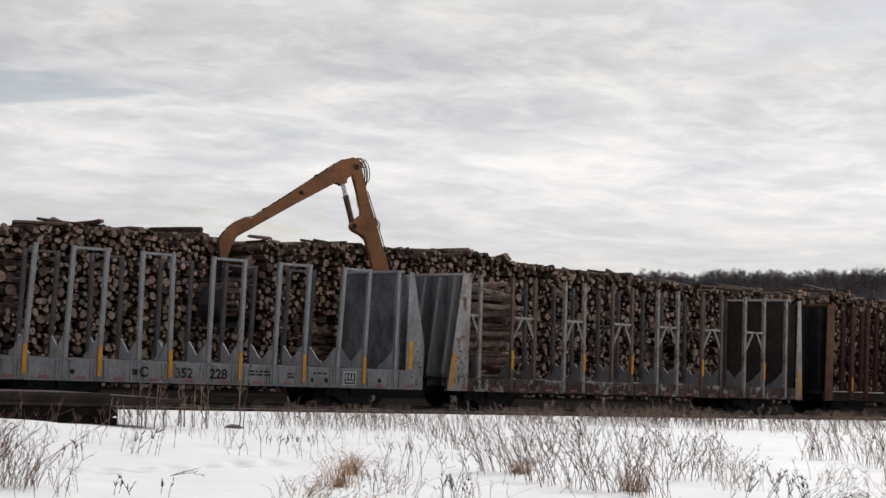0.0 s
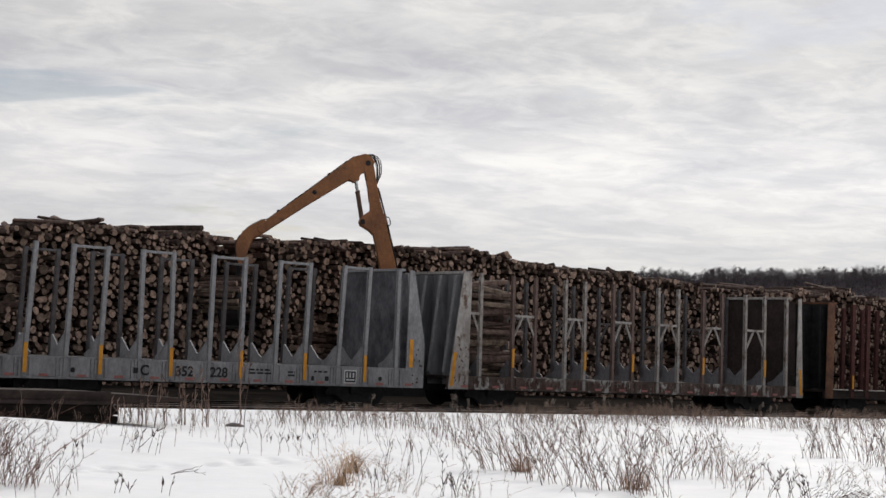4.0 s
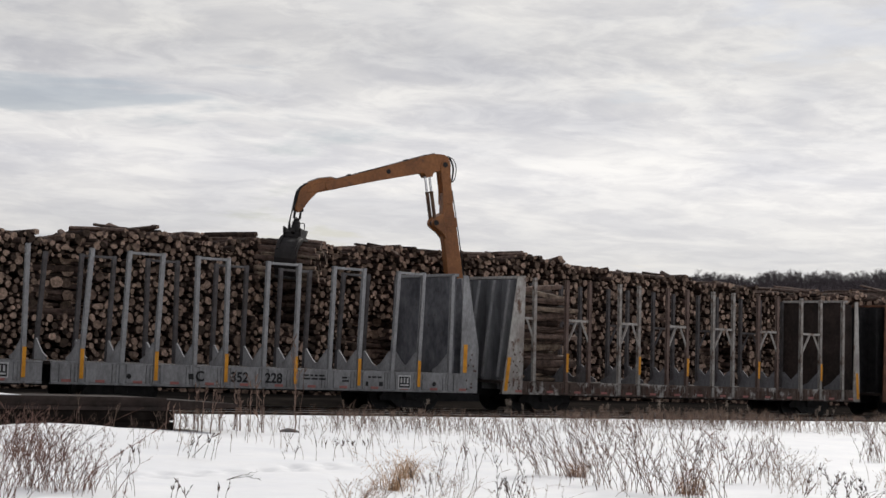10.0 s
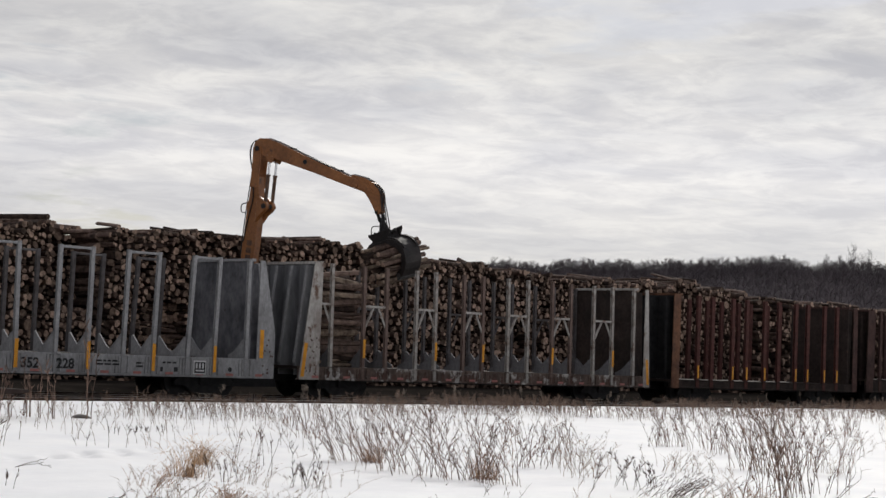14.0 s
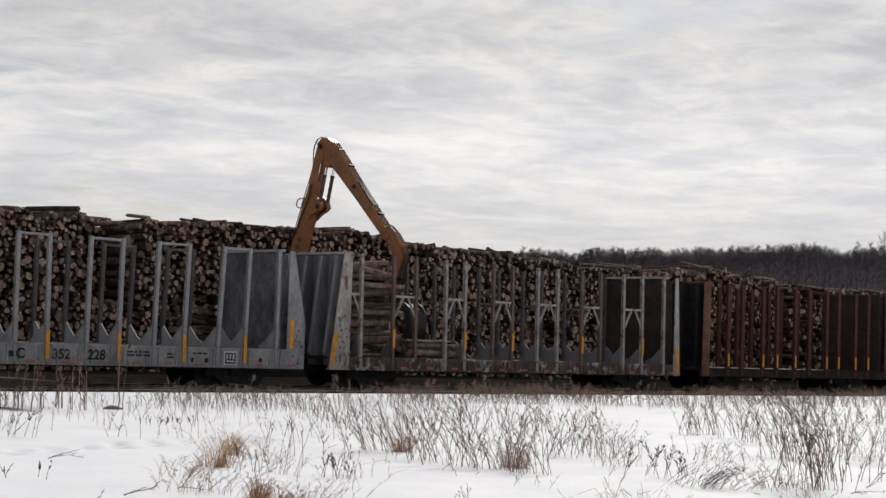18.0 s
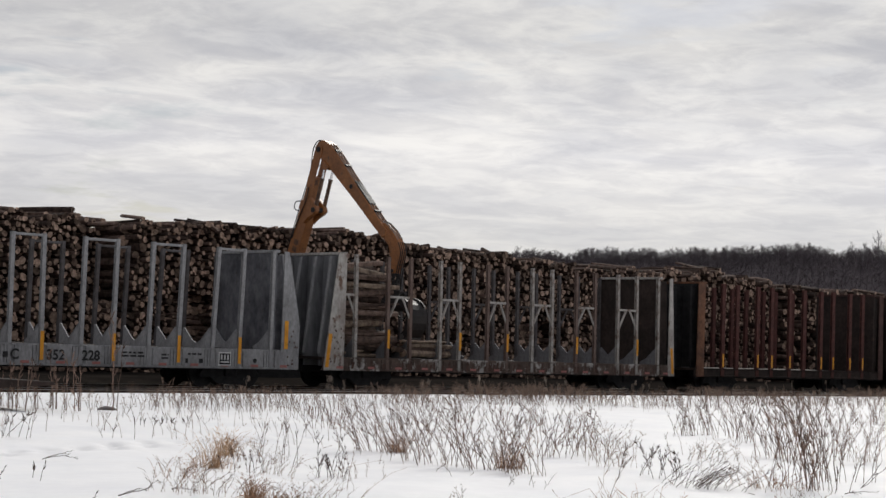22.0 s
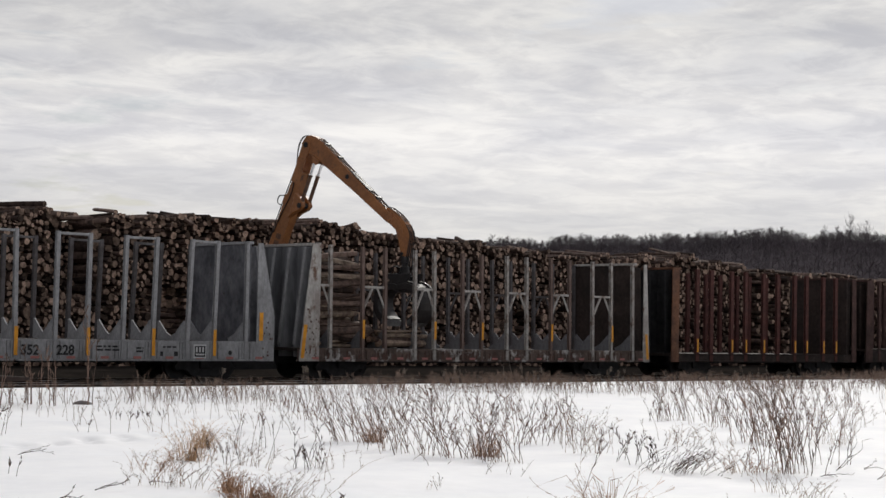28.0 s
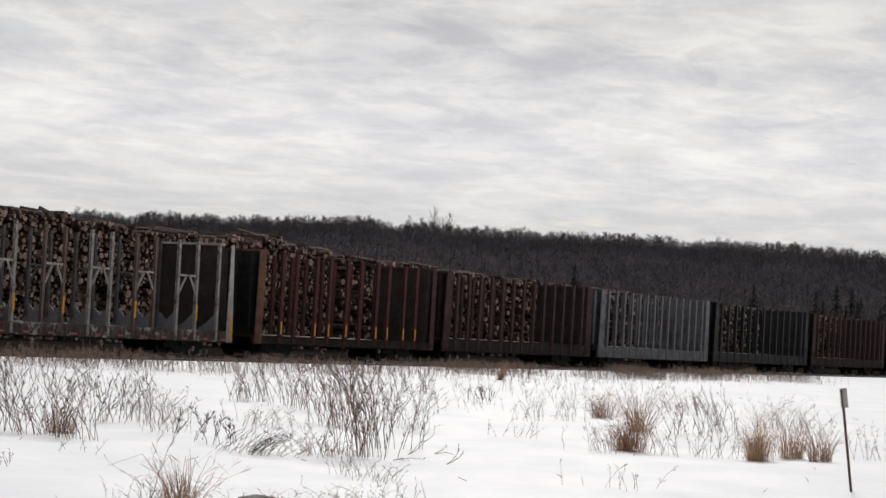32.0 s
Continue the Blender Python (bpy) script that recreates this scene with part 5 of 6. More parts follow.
PLANTS = [
    (8.10, 19.82, 0.82, 0.64, "bush"),
    (8.93, 20.68, 0.79, 0.60, "bush"),
    (9.24, 20.14, 0.81, 0.59, "bush"),
    (9.61, 20.36, 0.52, 0.45, "bush"),
    (11.46, 27.41, 0.69, 0.89, "bush"),
    (11.45, 25.56, 0.56, 0.75, "bush"),
    (7.73, 19.08, 0.41, 0.41, "bush"),
    (12.45, 25.04, 0.32, 0.15, "leaf"),
    (13.81, 26.05, 0.49, 0.10, "stem"),
    (13.99, 25.60, 0.41, 0.33, "leaf"),
    (14.23, 25.15, 0.58, 0.19, "stem"),
    (15.72, 27.19, 0.44, 0.10, "stem"),
    (10.23, 18.82, 0.23, 0.16, "leaf"),
    (10.49, 19.05, 0.20, 0.10, "leaf"),
    (9.43, 18.91, 0.42, 0.14, "stem"),
    (10.09, 19.54, 0.42, 0.15, "stem"),
    (14.77, 28.35, 0.43, 0.32, "weed"),
    (9.89, 20.26, 0.30, 0.38, "weed"),
    (12.89, 21.92, 0.07, 0.51, "twig"),
    (16.23, 25.47, 0.45, 0.14, "stem"),
    (16.89, 27.21, 0.64, 0.09, "stem"),
    (19.22, 29.11, 0.16, 0.35, "leaf"),
    (20.16, 29.57, 0.12, 0.36, "leaf"),
    (19.05, 27.15, 0.61, 0.13, "stem"),
    (19.56, 35.45, 0.94, 0.22, "stalk"),
    (19.12, 33.98, 1.10, 0.21, "stalk"),
    (20.13, 35.16, 1.01, 0.19, "stalk"),
    (20.86, 35.84, 0.97, 0.19, "stalk"),
    (20.81, 35.36, 0.82, 0.19, "stalk"),
    (20.80, 34.94, 1.29, 0.19, "stalk"),
    (20.75, 34.26, 0.93, 0.11, "stalk"),
    (21.54, 34.23, 2.02, 0.13, "stalk"),
    (18.28, 33.92, 0.64, 0.26, "stalk"),
    (22.05, 35.18, 0.10, 0.50, "lump"),
    (14.31, 19.93, 0.54, 0.62, "tan"),
    (16.20, 22.23, 0.41, 0.37, "tan"),
    (15.66, 20.97, 0.39, 0.38, "straw"),
    (11.49, 16.13, 0.46, 0.59, "straw"),
    (11.41, 16.32, 0.27, 0.33, "straw"),
    (12.37, 18.00, 0.29, 0.44, "brush"),
    (11.28, 14.70, 0.32, 0.43, "tuft"),
    (11.44, 14.48, 0.25, 0.34, "tuft"),
    (11.59, 15.38, 0.29, 0.23, "tuft"),
    (11.30, 14.06, 0.60, 0.36, "straw"),
    (11.52, 14.09, 0.36, 0.24, "straw"),
    (14.23, 18.34, 0.43, 0.39, "straw"),
    (14.89, 18.00, 0.66, 0.12, "seed"),
    (14.83, 18.00, 0.31, 0.23, "seed"),
    (15.13, 17.76, 0.31, 0.47, "weed"),
    (15.65, 20.12, 0.81, 0.51, "stem"),
    (16.81, 21.77, 0.55, 0.37, "stem"),
    (14.20, 18.88, 0.31, 0.19, "seed"),
    (10.41, 16.02, 0.05, 0.45, "twig"),
    (11.40, 16.53, 0.03, 0.27, "twig"),
    (9.75, 15.74, 0.03, 0.25, "twig"),
    (18.70, 21.83, 0.91, 0.57, "clump"),
    (18.92, 21.44, 0.90, 0.57, "clump"),
    (19.22, 21.48, 0.42, 0.44, "russet"),
    (18.47, 20.16, 0.96, 0.55, "clump"),
    (17.83, 19.07, 0.91, 0.43, "clump"),
    (18.07, 18.70, 1.08, 0.43, "clump"),
    (18.06, 18.20, 1.07, 0.43, "clump"),
    (18.20, 17.91, 0.98, 0.43, "clump"),
    (18.25, 17.55, 1.01, 0.42, "clump"),
    (18.73, 18.38, 0.52, 0.52, "russet"),
    (21.26, 19.92, 0.82, 0.58, "clump"),
    (22.57, 20.39, 0.86, 0.61, "clump"),
    (21.98, 19.46, 0.68, 0.39, "straw"),
    (20.61, 17.88, 0.64, 0.36, "straw"),
    (27.71, 24.99, 0.50, 0.75, "clump"),
    (22.45, 26.96, 0.58, 0.82, "clump"),
    (25.09, 31.17, 0.40, 0.80, "clump"),
    (23.90, 26.67, 0.72, 0.95, "clump"),
    (27.78, 29.19, 0.60, 1.07, "clump"),
    (28.54, 27.33, 0.66, 1.05, "clump"),
    (19.24, 15.68, 0.62, 0.21, "seed"),
    (19.59, 16.16, 0.42, 0.17, "seed"),
    (18.69, 14.80, 0.36, 0.56, "lean"),
    (18.87, 14.64, 0.32, 0.40, "lean"),
    (23.21, 18.03, 0.39, 0.69, "straw"),
    (29.51, 23.58, 0.75, 0.75, "clump"),
    (30.45, 23.69, 0.90, 0.77, "clump"),
    (28.89, 21.80, 0.84, 0.72, "clump"),
    (28.23, 20.73, 0.93, 0.70, "clump"),
    (25.39, 18.19, 0.94, 0.52, "clump"),
    (25.12, 17.81, 1.03, 0.51, "clump"),
    (20.25, 14.19, 1.40, 0.49, "tall"),
    (20.21, 13.78, 1.22, 0.49, "tall"),
    (21.78, 14.45, 1.04, 0.52, "tall"),
    (25.82, 17.94, 1.05, 0.63, "clump"),
    (26.82, 18.07, 0.97, 0.65, "clump"),
    (25.95, 16.88, 0.82, 0.52, "straw"),
    (19.90, 14.38, 0.25, 0.41, "brush"),
    (19.60, 14.45, 0.49, 0.32, "straw"),
    (32.27, 20.43, 0.64, 0.64, "weed"),
    (40.53, 26.04, 0.72, 1.12, "clump"),
    (37.71, 25.97, 0.76, 1.22, "clump"),
    (37.58, 22.17, 0.49, 0.44, "seed"),
    (21.64, 13.43, 0.04, 0.51, "twig"),
    (20.40, 12.44, 0.06, 0.48, "twig"),
    (20.07, 13.13, 0.04, 0.40, "twig"),
    (12.05, 10.25, 0.69, 0.33, "tuft"),
    (11.98, 10.42, 0.48, 0.21, "straw"),
    (11.82, 10.55, 0.95, 0.07, "stem"),
    (13.20, 11.57, 0.29, 0.23, "straw"),
    (11.79, 10.81, 0.29, 0.27, "weed"),
    (12.96, 10.43, 0.22, 0.17, "weed"),
    (14.43, 11.24, 0.045, 0.50, "lump"),
    (13.30, 10.08, 0.31, 0.33, "straw"),
    (13.44, 9.84, 0.25, 0.33, "brush"),
    (13.85, 9.76, 0.31, 0.34, "straw"),
    (13.93, 9.45, 0.39, 0.34, "straw"),
    (13.75, 9.93, 0.17, 0.23, "tuft"),
    (14.92, 9.65, 0.30, 0.36, "weed"),
    (17.60, 12.23, 0.36, 0.43, "straw"),
    (17.12, 11.49, 0.21, 0.41, "straw"),
    (21.22, 13.58, 0.04, 0.67, "twig"),
    (9.19, 10.92, 0.52, 0.14, "weed"),
    (9.45, 10.91, 0.46, 0.13, "weed"),
    (9.20, 11.20, 0.19, 0.24, "weed"),
    (13.37, 15.75, 0.62, 0.08, "stem"),
    (7.58, 11.39, 0.43, 0.18, "slant"),
    (7.79, 11.20, 0.41, 0.23, "slant"),
    (8.03, 11.12, 0.37, 0.18, "slant"),
    (8.63, 11.16, 0.28, 0.03, "slant"),
    (12.25, 13.86, 0.14, 0.06, "leaf"),
    (11.66, 11.44, 0.16, 0.27, "weed"),
    (14.11, 14.55, 0.16, 0.20, "weed"),
    (16.50, 15.99, 0.23, 0.23, "weed"),
    (40.10, 23.56, 0.46, 0.28, "seed"),
    (58.71, 33.98, 0.72, 0.36, "tuft"),
    (26.86, 15.12, 0.31, 0.51, "weed"),
    (26.78, 12.72, 0.84, 0.61, "tuft"),
    (26.74, 12.94, 0.59, 0.49, "tuft"),
    (31.32, 14.79, 0.92, 0.69, "russet"),
    (37.05, 18.35, 0.69, 0.83, "russet"),
    (25.54, 12.66, 0.57, 0.47, "straw"),
    (27.09, 12.24, 0.69, 0.59, "weed"),
    (27.46, 11.87, 0.70, 0.60, "weed"),
    (27.58, 11.34, 0.74, 0.60, "weed"),
    (32.24, 14.09, 0.70, 0.70, "clump"),
    (34.03, 14.09, 0.74, 0.74, "clump"),
    (27.55, 10.71, 0.84, 0.49, "tuft2"),
    (28.85, 10.64, 0.77, 0.51, "tuft2"),
    (28.52, 9.99, 0.70, 0.40, "tuft"),
    (27.70, 10.93, 0.60, 0.30, "tuft2"),
    (38.34, 14.53, 0.82, 0.82, "straw"),
    (36.03, 13.06, 0.64, 0.64, "straw"),
    (19.61, 9.49, 0.36, 0.51, "weed"),
    (30.95, 9.90, 0.65, 0.54, "weed"),
    (42.25, 18.17, 0.77, 1.38, "clump"),
    (33.88, 17.83, 0.51, 0.51, "weed"),
    (33.20, 18.46, 0.51, 0.76, "weed"),
]


def stalk(g, q, x, y, z, h, lean, r=0.006, twigs=0, slot=0, droop=0.0, head=0):
    a = 2.4 + q.gauss(0, 0.5) + (math.pi if q.random() < 0.33 else 0.0)
    dx, dy = lean * math.cos(a), lean * math.sin(a)
    pts = [Vector((x, y, z - 0.04)), Vector((x + dx * 0.25, y + dy * 0.25, z + h * 0.4)), Vector((x + dx * 0.65, y + dy * 0.65, z + h * 0.78)), Vector((x + dx, y + dy, z + h - droop))]
    g.tube(pts, [r, r * 0.9, r * 0.7, r * 0.4], 3, slot)
    for i in range(twigs):
        f = q.uniform(0.45, 1.0)
        p = pts[1].lerp(pts[3], f)
        b = q.uniform(0, math.tau)
        l = q.uniform(0.06, 0.2) * (1.2 - f * 0.5)
        e = p + Vector((math.cos(b) * l * 0.6, math.sin(b) * l * 0.6, l))
        g.tube([p, e], [r * 0.6, r * 0.35], 3, slot)
    for i in range(head):
        p = pts[3] + Vector((q.gauss(0, 0.025), q.gauss(0, 0.025), q.uniform(-0.12, 0.05)))
        s = q.uniform(0.003, 0.007) + r * 0.9
        g.add([p + Vector((s, 0, 0)), p + Vector((-s * 0.5, s, 0)), p + Vector((-s * 0.5, -s, 0)), p + Vector((0, 0, s * 2.2)), p + Vector((0, 0, -s * 1.6))], [(0, 1, 3), (1, 2, 3), (2, 0, 3), (1, 0, 4), (2, 1, 4), (0, 2, 4)], slot)


PLANT_PAINT = {"M_TAN": M_TAN, "M_RUSSET": M_RUSSET, "M_WEED": M_WEED, "M_STRAW": M_STRAW, "M_SEED": M_SEED, "M_BUSH": M_BUSH, "M_RUBBED": M_RUBBED}
NAMES = {"tan": ("grass_tuft", "tan arching dry grass tuft in the snow", "grass tuft", "M_TAN"), "tuft": ("grass_tuft", "dense russet dry grass tuft in the snow", "grass tuft", "M_RUSSET"),
         "tuft2": ("grass_tuft", "upright tan dry grass tuft in the snow", "grass tuft", "M_TAN"), "russet": ("grass_tuft", "russet dry undergrowth among weed stems", "grass tuft", "M_RUSSET"),
         "weed": ("dry_weed", "dead branching weed standing in the snow", "dry weed", "M_WEED"), "clump": ("weed_clump", "clump of leaning dark weed stalks in the snow", "weed clump", "M_WEED"),
         "tall": ("weed_clump", "tall dense clump of dark weed stalks", "weed clump", "M_WEED"), "straw": ("straw_clump", "thin bent straw-coloured stems in the snow", "dry weed", "M_STRAW"),
         "stem": ("tall_stalk", "few tall bare dead stalks in the snow", "dry stalk", "M_WEED"), "seed": ("seed_weed", "dark dead weed with crusted seed heads", "dry weed", "M_SEED"),
         "lean": ("brush", "dark dead brush leaning over the snow", "brush", "M_SEED"), "slant": ("tall_stalk", "long dead stalks leaning low over the snow", "dry stalk", "M_WEED"),
         "brush": ("brush", "reddish dead brush half buried in snow", "brush", "M_RUSSET"), "bush": ("bush", "leafless reddish twiggy bush in the snow", "bush", "M_BUSH"),
         "stalk": ("tall_stalk", "tall dead stalks by the ramp", "dry stalk", "M_WEED"), "leaf": ("dry_seedling", "dead stem with curled leaves", "dry weed", "M_SEED"),
         "twig": ("fallen_twig", "thin branched twig lying on the snow", "twig", "M_SEED"), "lump": ("sod_lump", "grey sod lump showing through the snow", "sod", "M_RUBBED")}
# stems for each metre of width and at least, mean lean, spread of the lean, bend, radius, twigs, twig angle, seed heads
HABIT = {"clump": (15, 8, -0.14, 0.28, 0.14, 0.0046, 22, 0.5, 0.15), "tall": (22, 8, -0.02, 0.24, 0.10, 0.0046, 20, 0.45, 0.15), "straw": (36, 9, 0.0, 0.42, 0.40, 0.0030, 10, 1.0, 0.3),
         "stem": (9, 1, 0.0, 0.12, 0.08, 0.0042, 8, 0.6, 0.4), "seed": (18, 3, 0.02, 0.25, 0.10, 0.0046, 16, 0.6, 0.85), "weed": (14, 4, 0.0, 0.42, 0.20, 0.0032, 13, 0.9, 0.35),
         "lean": (34, 9, 0.6, 0.5, 0.25, 0.0044, 12, 0.9, 0.4), "slant": (14, 3, -0.8, 0.14, -0.08, 0.0034, 6, 0.4, 0.4), "brush": (50, 10, 0.0, 0.6, 0.25, 0.0032, 10, 0.9, 0.3),
         "bush": (52, 14, 0.0, 0.36, 0.26, 0.0044, 14, 0.6, 0.1), "stalk": (10, 2, 0.0, 0.06, 0.04, 0.0125, 9, 0.5, 0.6), "leaf": (12, 2, 0.1, 0.3, 0.1, 0.0050, 4, 0.6, 3.0)}


def grow(q, h, lean, bend, r, twigs, angle, heads):
    """One stem with its twigs, joined ring to ring; it grows from the origin. Wind has laid the stems along one way."""
    g = Geo()
    wind, side = Vector((0.78, -0.62, 0)), Vector((0.62, 0.78, 0))
    across = q.gauss(0, 0.5) * abs(lean) + q.gauss(0, 0.08)
    n = 9
    pts, rad = [], []
    for k in range(n):
        u = k / (n - 1)
        sway = lean * u + bend * q.uniform(0.4, 1.2) * u * u * (1 if lean >= 0 else -1)
        pts.append(wind * (sway * h) + side * (across * u * h) + Vector((q.gauss(0, 0.005) * h, q.gauss(0, 0.005) * h, h * u * (1 - 0.25 * abs(bend) * u) - 0.04 * (k == 0))))
        rad.append(r * (1 - 0.6 * u))
    g.tube(pts, rad, 3)
    for k in range(q.randrange(max(1, twigs // 2), twigs + 2)):
        ring = q.choice((2, 3, 4, 5, 5, 6, 6, 7, 7, 8))
        l = h * q.uniform(0.06, 0.24) * (1.25 - ring * 0.07)
        b = q.uniform(0, math.tau)
        up = (pts[min(ring + 1, n - 1)] - pts[ring - 1]).normalized()
        l *= q.choice((0.5, 0.7, 1.0, 1.0))
        tip = pts[ring] + (up + Vector((math.cos(b), math.sin(b), 0)) * angle * q.uniform(0.5, 1.5)).normalized() * l
        base = [ring * 3 + i for i in range(3)]
        if q.random() < heads:
            fat = r * q.uniform(0.8, 1.5) * (1.7 if heads > 2 else 1.0)
            way = (tip - pts[ring]).normalized()
            a, c = way.orthogonal().normalized() * fat, way.cross(way.orthogonal()).normalized() * fat
            m = len(g.v)
            g.v += [tuple(p) for p in (tip + a - way * fat, tip - 0.5 * a + 0.87 * c - way * fat, tip - 0.5 * a - 0.87 * c - way * fat, tip + way * fat * 5)]
            g.f += [(base[i], base[(i + 1) % 3], m + (i + 1) % 3, m + i) for i in range(3)] + [(m + i, m + (i + 1) % 3, m + 3) for i in range(3)]
            g.m += [0] * 6
        else:
            g.v.append(tuple(tip))
            g.f += [(base[i], base[(i + 1) % 3], len(g.v) - 1) for i in range(3)]
            g.m += [0] * 3
    return g


def blades(q, n, h, w, spread, nod, r):
    """Grass: dense at the foot, tips apart and nodding."""
    g = Geo()
    tufts = [(q.uniform(-0.8, 0.8), q.uniform(0.6, 1.1), q.gauss(0, 0.35)) for _ in range(6)]
    for i in range(n):
        c, tall, tilt = q.choice(tufts)
        u, v = c + q.gauss(0, 0.22), q.gauss(0, 0.6)
        hh = h * tall * q.uniform(0.3, 1.15) * math.exp(-0.25 * u * u)
        p = Vector((0.78 * u * w * 0.42, -0.62 * u * w * 0.42, -0.03)) + Vector((0.62, 0.78, 0)) * v * w * 0.22
        out = Vector((0.78, -0.62, 0)) * (spread * (u + tilt) + q.gauss(0, spread * 0.7)) * hh + Vector((0.62, 0.78, 0)) * q.gauss(0, spread) * hh
        a, b = p + out * 0.35 + Vector((0, 0, hh * 0.55)), p + out * 0.8 + Vector((0, 0, hh * 0.9))
        e = p + out * (1.0 + nod * q.random()) + Vector((0, 0, hh * (1.0 - 0.7 * nod * q.random())))
        g.tube([p, a, b, e], [r, r * 0.9, r * 0.7, r * 0.3], 3)
    return g


def plant(x, y, h, w, kind, seed):
    q = random.Random(seed)
    name, label, cat, mat = NAMES[kind]
    mat = PLANT_PAINT[mat]
    z0 = snow_z(x, y)
    if kind == "lump":
        g, n = Geo(), 14
        for ring, f in ((1.0, -0.04), (0.8, 0.45), (0.45, 0.85), (0.12, 1.0)):
            g.v += [(w * 0.6 * ring * q.uniform(0.8, 1.15) * math.cos(k * math.tau / n), w * 0.35 * ring * q.uniform(0.8, 1.15) * math.sin(k * math.tau / n), h * f * q.uniform(0.75, 1.1)) for k in range(n)]
        g.f = [(r * n + k, r * n + (k + 1) % n, (r + 1) * n + (k + 1) % n, (r + 1) * n + k) for r in range(3) for k in range(n)] + [tuple(3 * n + k for k in range(n))]
        g.m = [0] * len(g.f)
        ob = solid(name, g, mat, label, cat, "dry plants in the snow", smooth=True)
        ob.matrix_world = pose(x, y, z0)
        return ob
    t = thing(name, label, cat, "dry plants in the snow", at=pose(x, y, z0))
    if kind in ("tan", "tuft", "tuft2", "russet"):
        n, spread, nod, r = {"tan": (90, 0.50, 1.0, 0.0034), "tuft": (120, 0.34, 0.6, 0.0038), "tuft2": (150, 0.34, 0.5, 0.0034), "russet": (120, 0.45, 0.6, 0.0030)}[kind]
        tagged(part("grass", blades(q, int(n * (0.6 + w)), h, w, spread, nod, r), mat, t), kind="stuff")
        for i in range(14):
            st = part("stem", grow(q, h * q.uniform(0.8, 1.3), q.gauss(0, 0.3), 0.3, 0.0028, 7, 0.7, 0.4), mat, t)
            st.location = (q.gauss(0, w * 0.3), q.gauss(0, w * 0.2), 0)
        return t
    if kind == "twig":
        for i in range(2):
            st = part("stem", grow(q, w * q.uniform(0.6, 1.1), q.gauss(0, 0.2), 0.25, 0.006, 8, 0.8, 0.2), mat, t)
            st.matrix_basis = pose(-0.3 * w, 0, 0.02 + 0.3 * h, 0, 78 - 12 * i, q.uniform(-40, 10))
        return t
    per, least, lean, sd, bend, r, twigs, angle, heads = HABIT[kind]
    r *= 1.0 if math.hypot(x, y) < 24 or kind == "stalk" else 1.25
    tilt = lean + q.gauss(0, sd * (0.15 if kind == "bush" else 0.4))
    for i in range(int(least + per * w)):
        u = q.uniform(-0.5, 0.5)
        px, py = u * w * 0.78 + q.gauss(0, 0.14), -u * w * 0.62 + q.gauss(0, 0.18)
        st = part("stem", grow(q, h * (q.choice((0.85, 1.0, 1.1)) if kind in ("stalk", "stem") else q.choice((0.45, 0.65, 0.8, 0.9, 1.0, 1.08))) * (1.3 if kind == "bush" else 1.0) * q.uniform(0.9, 1.05), tilt + q.gauss(0, sd * 0.8) + (0.6 * u if kind == "bush" else 0.0), bend * (q.choice((-1, 1)) if kind in ("bush", "straw", "weed") else 1), r, twigs, angle, heads), mat, t)
        st.location = (px, py, snow_z(x + px, y + py) - z0)
    return t


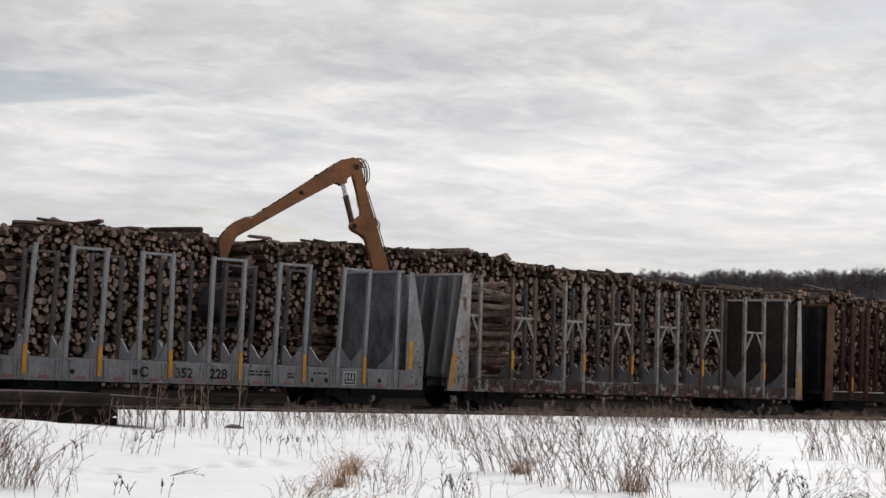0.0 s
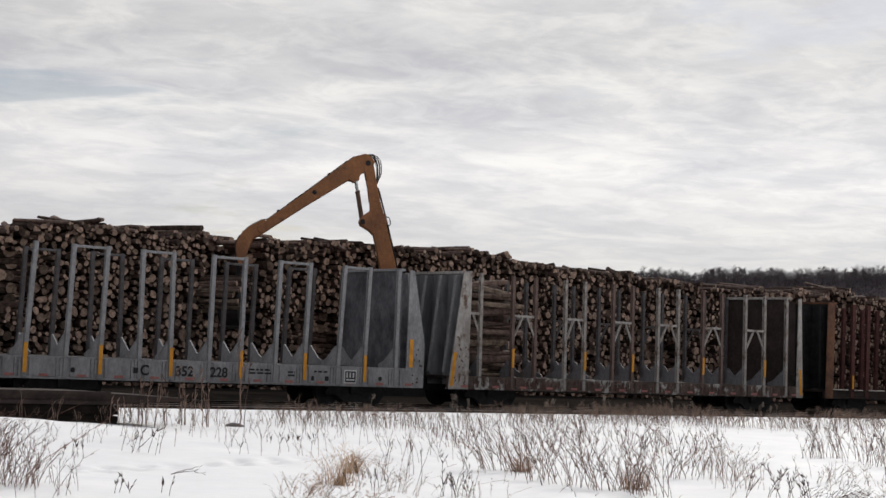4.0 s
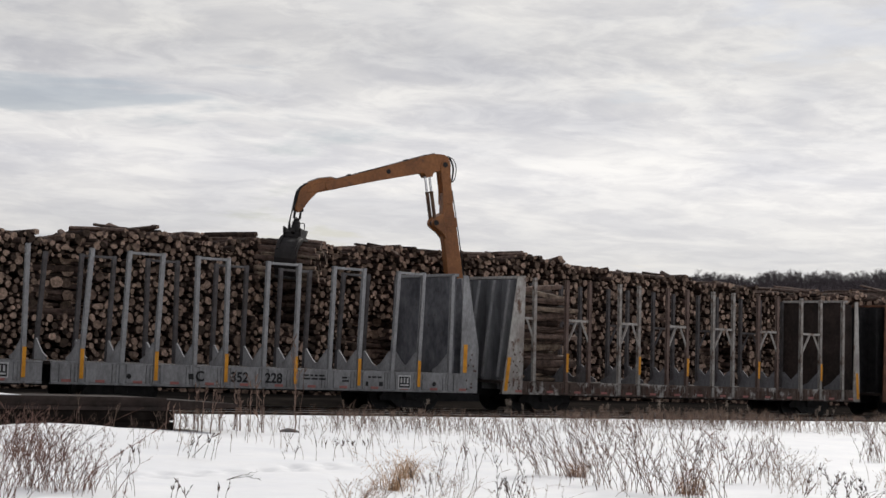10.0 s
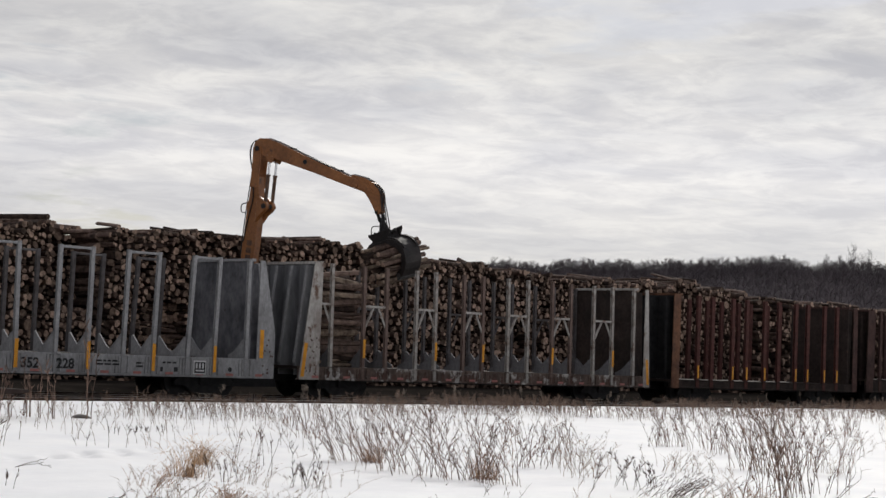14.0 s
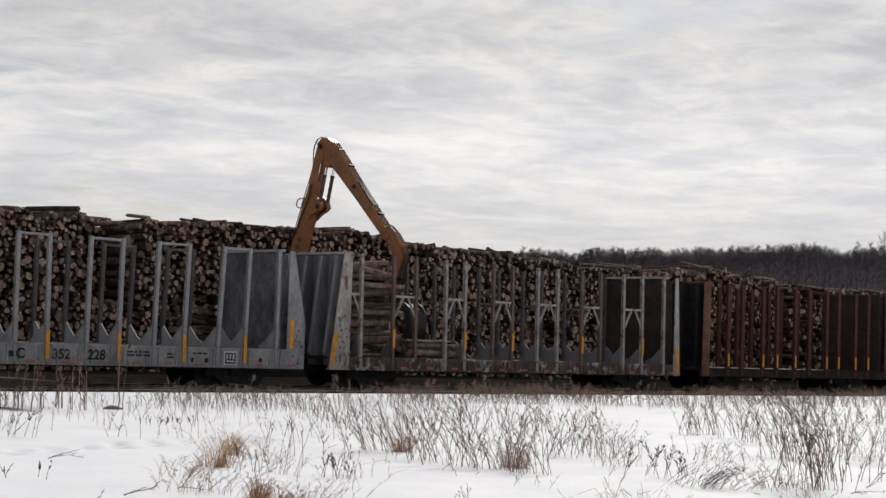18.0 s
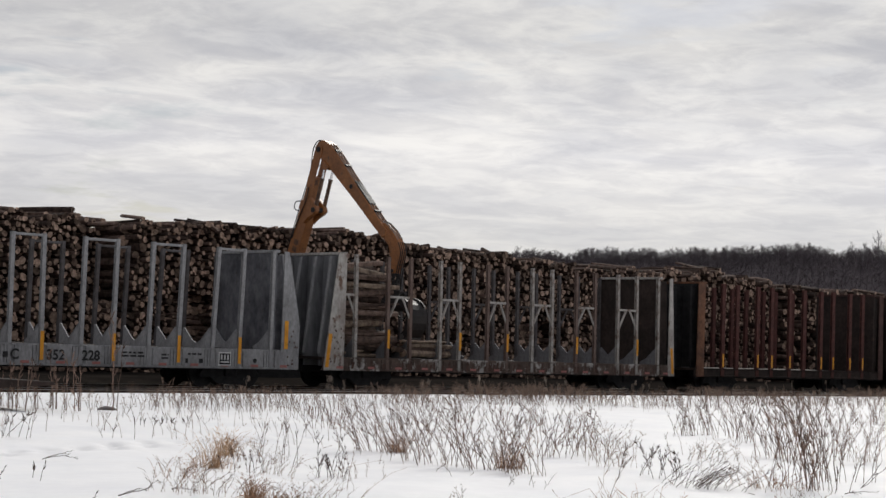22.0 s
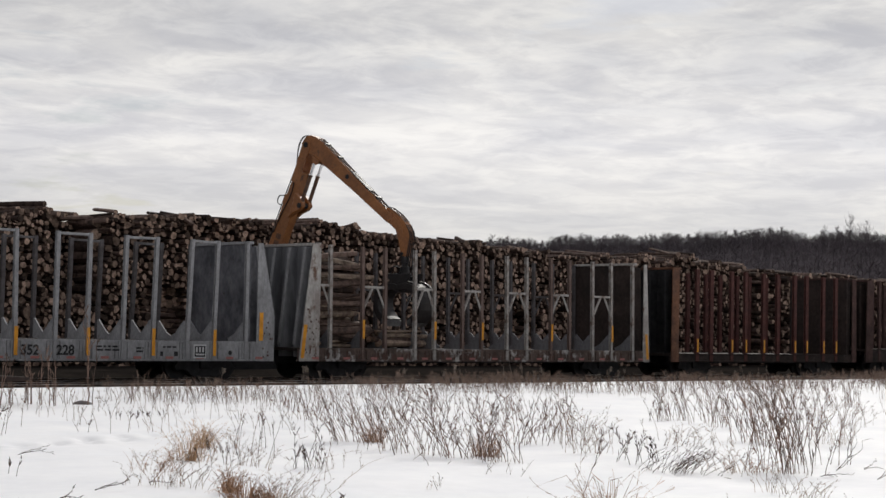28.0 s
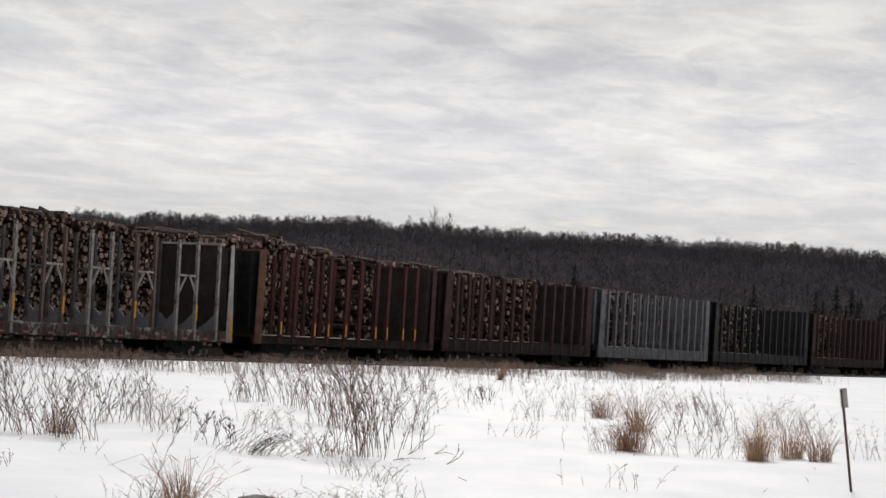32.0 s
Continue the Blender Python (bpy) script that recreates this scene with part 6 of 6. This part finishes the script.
def make_plants():
    for i, row in enumerate(PLANTS):
        plant(*row, seed=100 + i)
    q = random.Random(9)
    g = Geo()
    for i in range(13400):             # thin scatter over the field and a thicker fringe along the rails
        if i < 12000:
            x, y = 14 + 84 * q.random() ** 0.8, 38.9 - abs(q.gauss(0, 2.6))
            h = q.uniform(0.12, 0.42) + 0.06 * min(4.0, 38.9 - y) * q.random()
            if noise.noise((x * 0.25, y * 0.3, 9)) < -0.18 + 0.4 * q.random():
                continue
        else:
            x, y = q.uniform(8, 60), q.uniform(17, 38)
            h = q.uniform(0.08, 0.5)
            if noise.noise((x * 0.12, y * 0.12, 5)) < -0.08:
                continue
        far = y > 34
        stalk(g, q, x, y, ground_z(x, y) + 0.19 * min(1.0, max(0.0, (y - 36.9) / 1.9)), h, q.uniform(0.02, 0.2), 0.0056 if far else 0.0042, 6 if far else 4, 0, 0, 2 if far else 0)
    for i in range(130):              # broken twigs lying on the snow
        x, y, a = q.uniform(8, 60), q.uniform(8, 38), q.uniform(0, math.tau)
        if noise.noise((x * 0.12, y * 0.12, 5)) < -0.2:
            continue
        l, z = q.uniform(0.06, 0.3), ground_z(x, y)
        g.tube([(x, y, z), (x + l * math.cos(a), y + l * math.sin(a), ground_z(x + l * math.cos(a), y + l * math.sin(a)) + q.uniform(0.01, 0.08))], [0.005, 0.003], 3)
    solid("weed_scatter", g, M_STALK, "thin dead weeds scattered over the snow", "dry weeds", kind="stuff")
    g = Geo()
    for i in range(420):             # fluffy seed heads and litter between the rails and the cars
        x, y = q.uniform(28, 70), 41.6 + q.gauss(0, 0.5)
        if noise.noise((x * 0.6, 0, 3)) < 0.25 * q.random():
            continue
        stalk(g, q, x, y, -0.1, q.uniform(0.15, 0.6) * q.choice((0.7, 1, 1.4)), q.uniform(0.02, 0.2), 0.007, 4, 0, 0, q.choice((3, 6, 26, 40)))
    solid("trackside_weeds", g, M_FLUFF, "dry seed-headed weeds beside the cars", "dry weeds", kind="stuff")


# ---- build ----
make_hill()
make_woods()
make_train()
make_first_bundle()
make_ramp()
make_sign()
LOADER = make_loader()
BUNDLE, CARRIED = make_bundle()
make_plants()
make_pile()


def motions():
    base, house, boom, stick, ram, rod, grap, arms = LOADER
    times = steps(0.0, 32.0, 0.1)
    poses = [arm_frames(t) for t in times]
    for k, ob in enumerate((house, boom, stick, ram, rod, grap)):
        walk(ob, [(t, p[k]) for t, p in zip(times, poses)])
    for jaw, s in arms:
        rows = [(0.0, 20), (6.4, 24), (7.5, 24), (8.1, 13), (15.2, 13), (16.4, 26), (21.5, 22), (22.8, 46), (24.2, 28), (28.0, 20), (29.0, 16), (29.8, 16), (30.2, 9), (30.6, 9), (31.0, 15), (32.0, 15)]
        walk(jaw, [(t, pose(s * 0.25, 0, -0.85 - GRAPPLE_DROP, 0, -s * a, 0)) for t, a in rows])
    at = pose(BX, BY, 0)
    start = at @ arm_frames(GRAB)[5]
    end = pose(39.75, MID - 0.1, DECK_C, 0, 0, 270)
    rows = [(0.0, start)]
    rows += [(t, at @ p[5]) for t, p in zip(times, poses) if GRAB <= t <= DROP]
    rows += [(17.0, end), (32.0, end)]
    walk(BUNDLE, rows)
    for ob, held, flat in CARRIED:
        walk(ob, [(0.0, held), (DROP, held), (16.9, flat), (32.0, flat)])


motions()
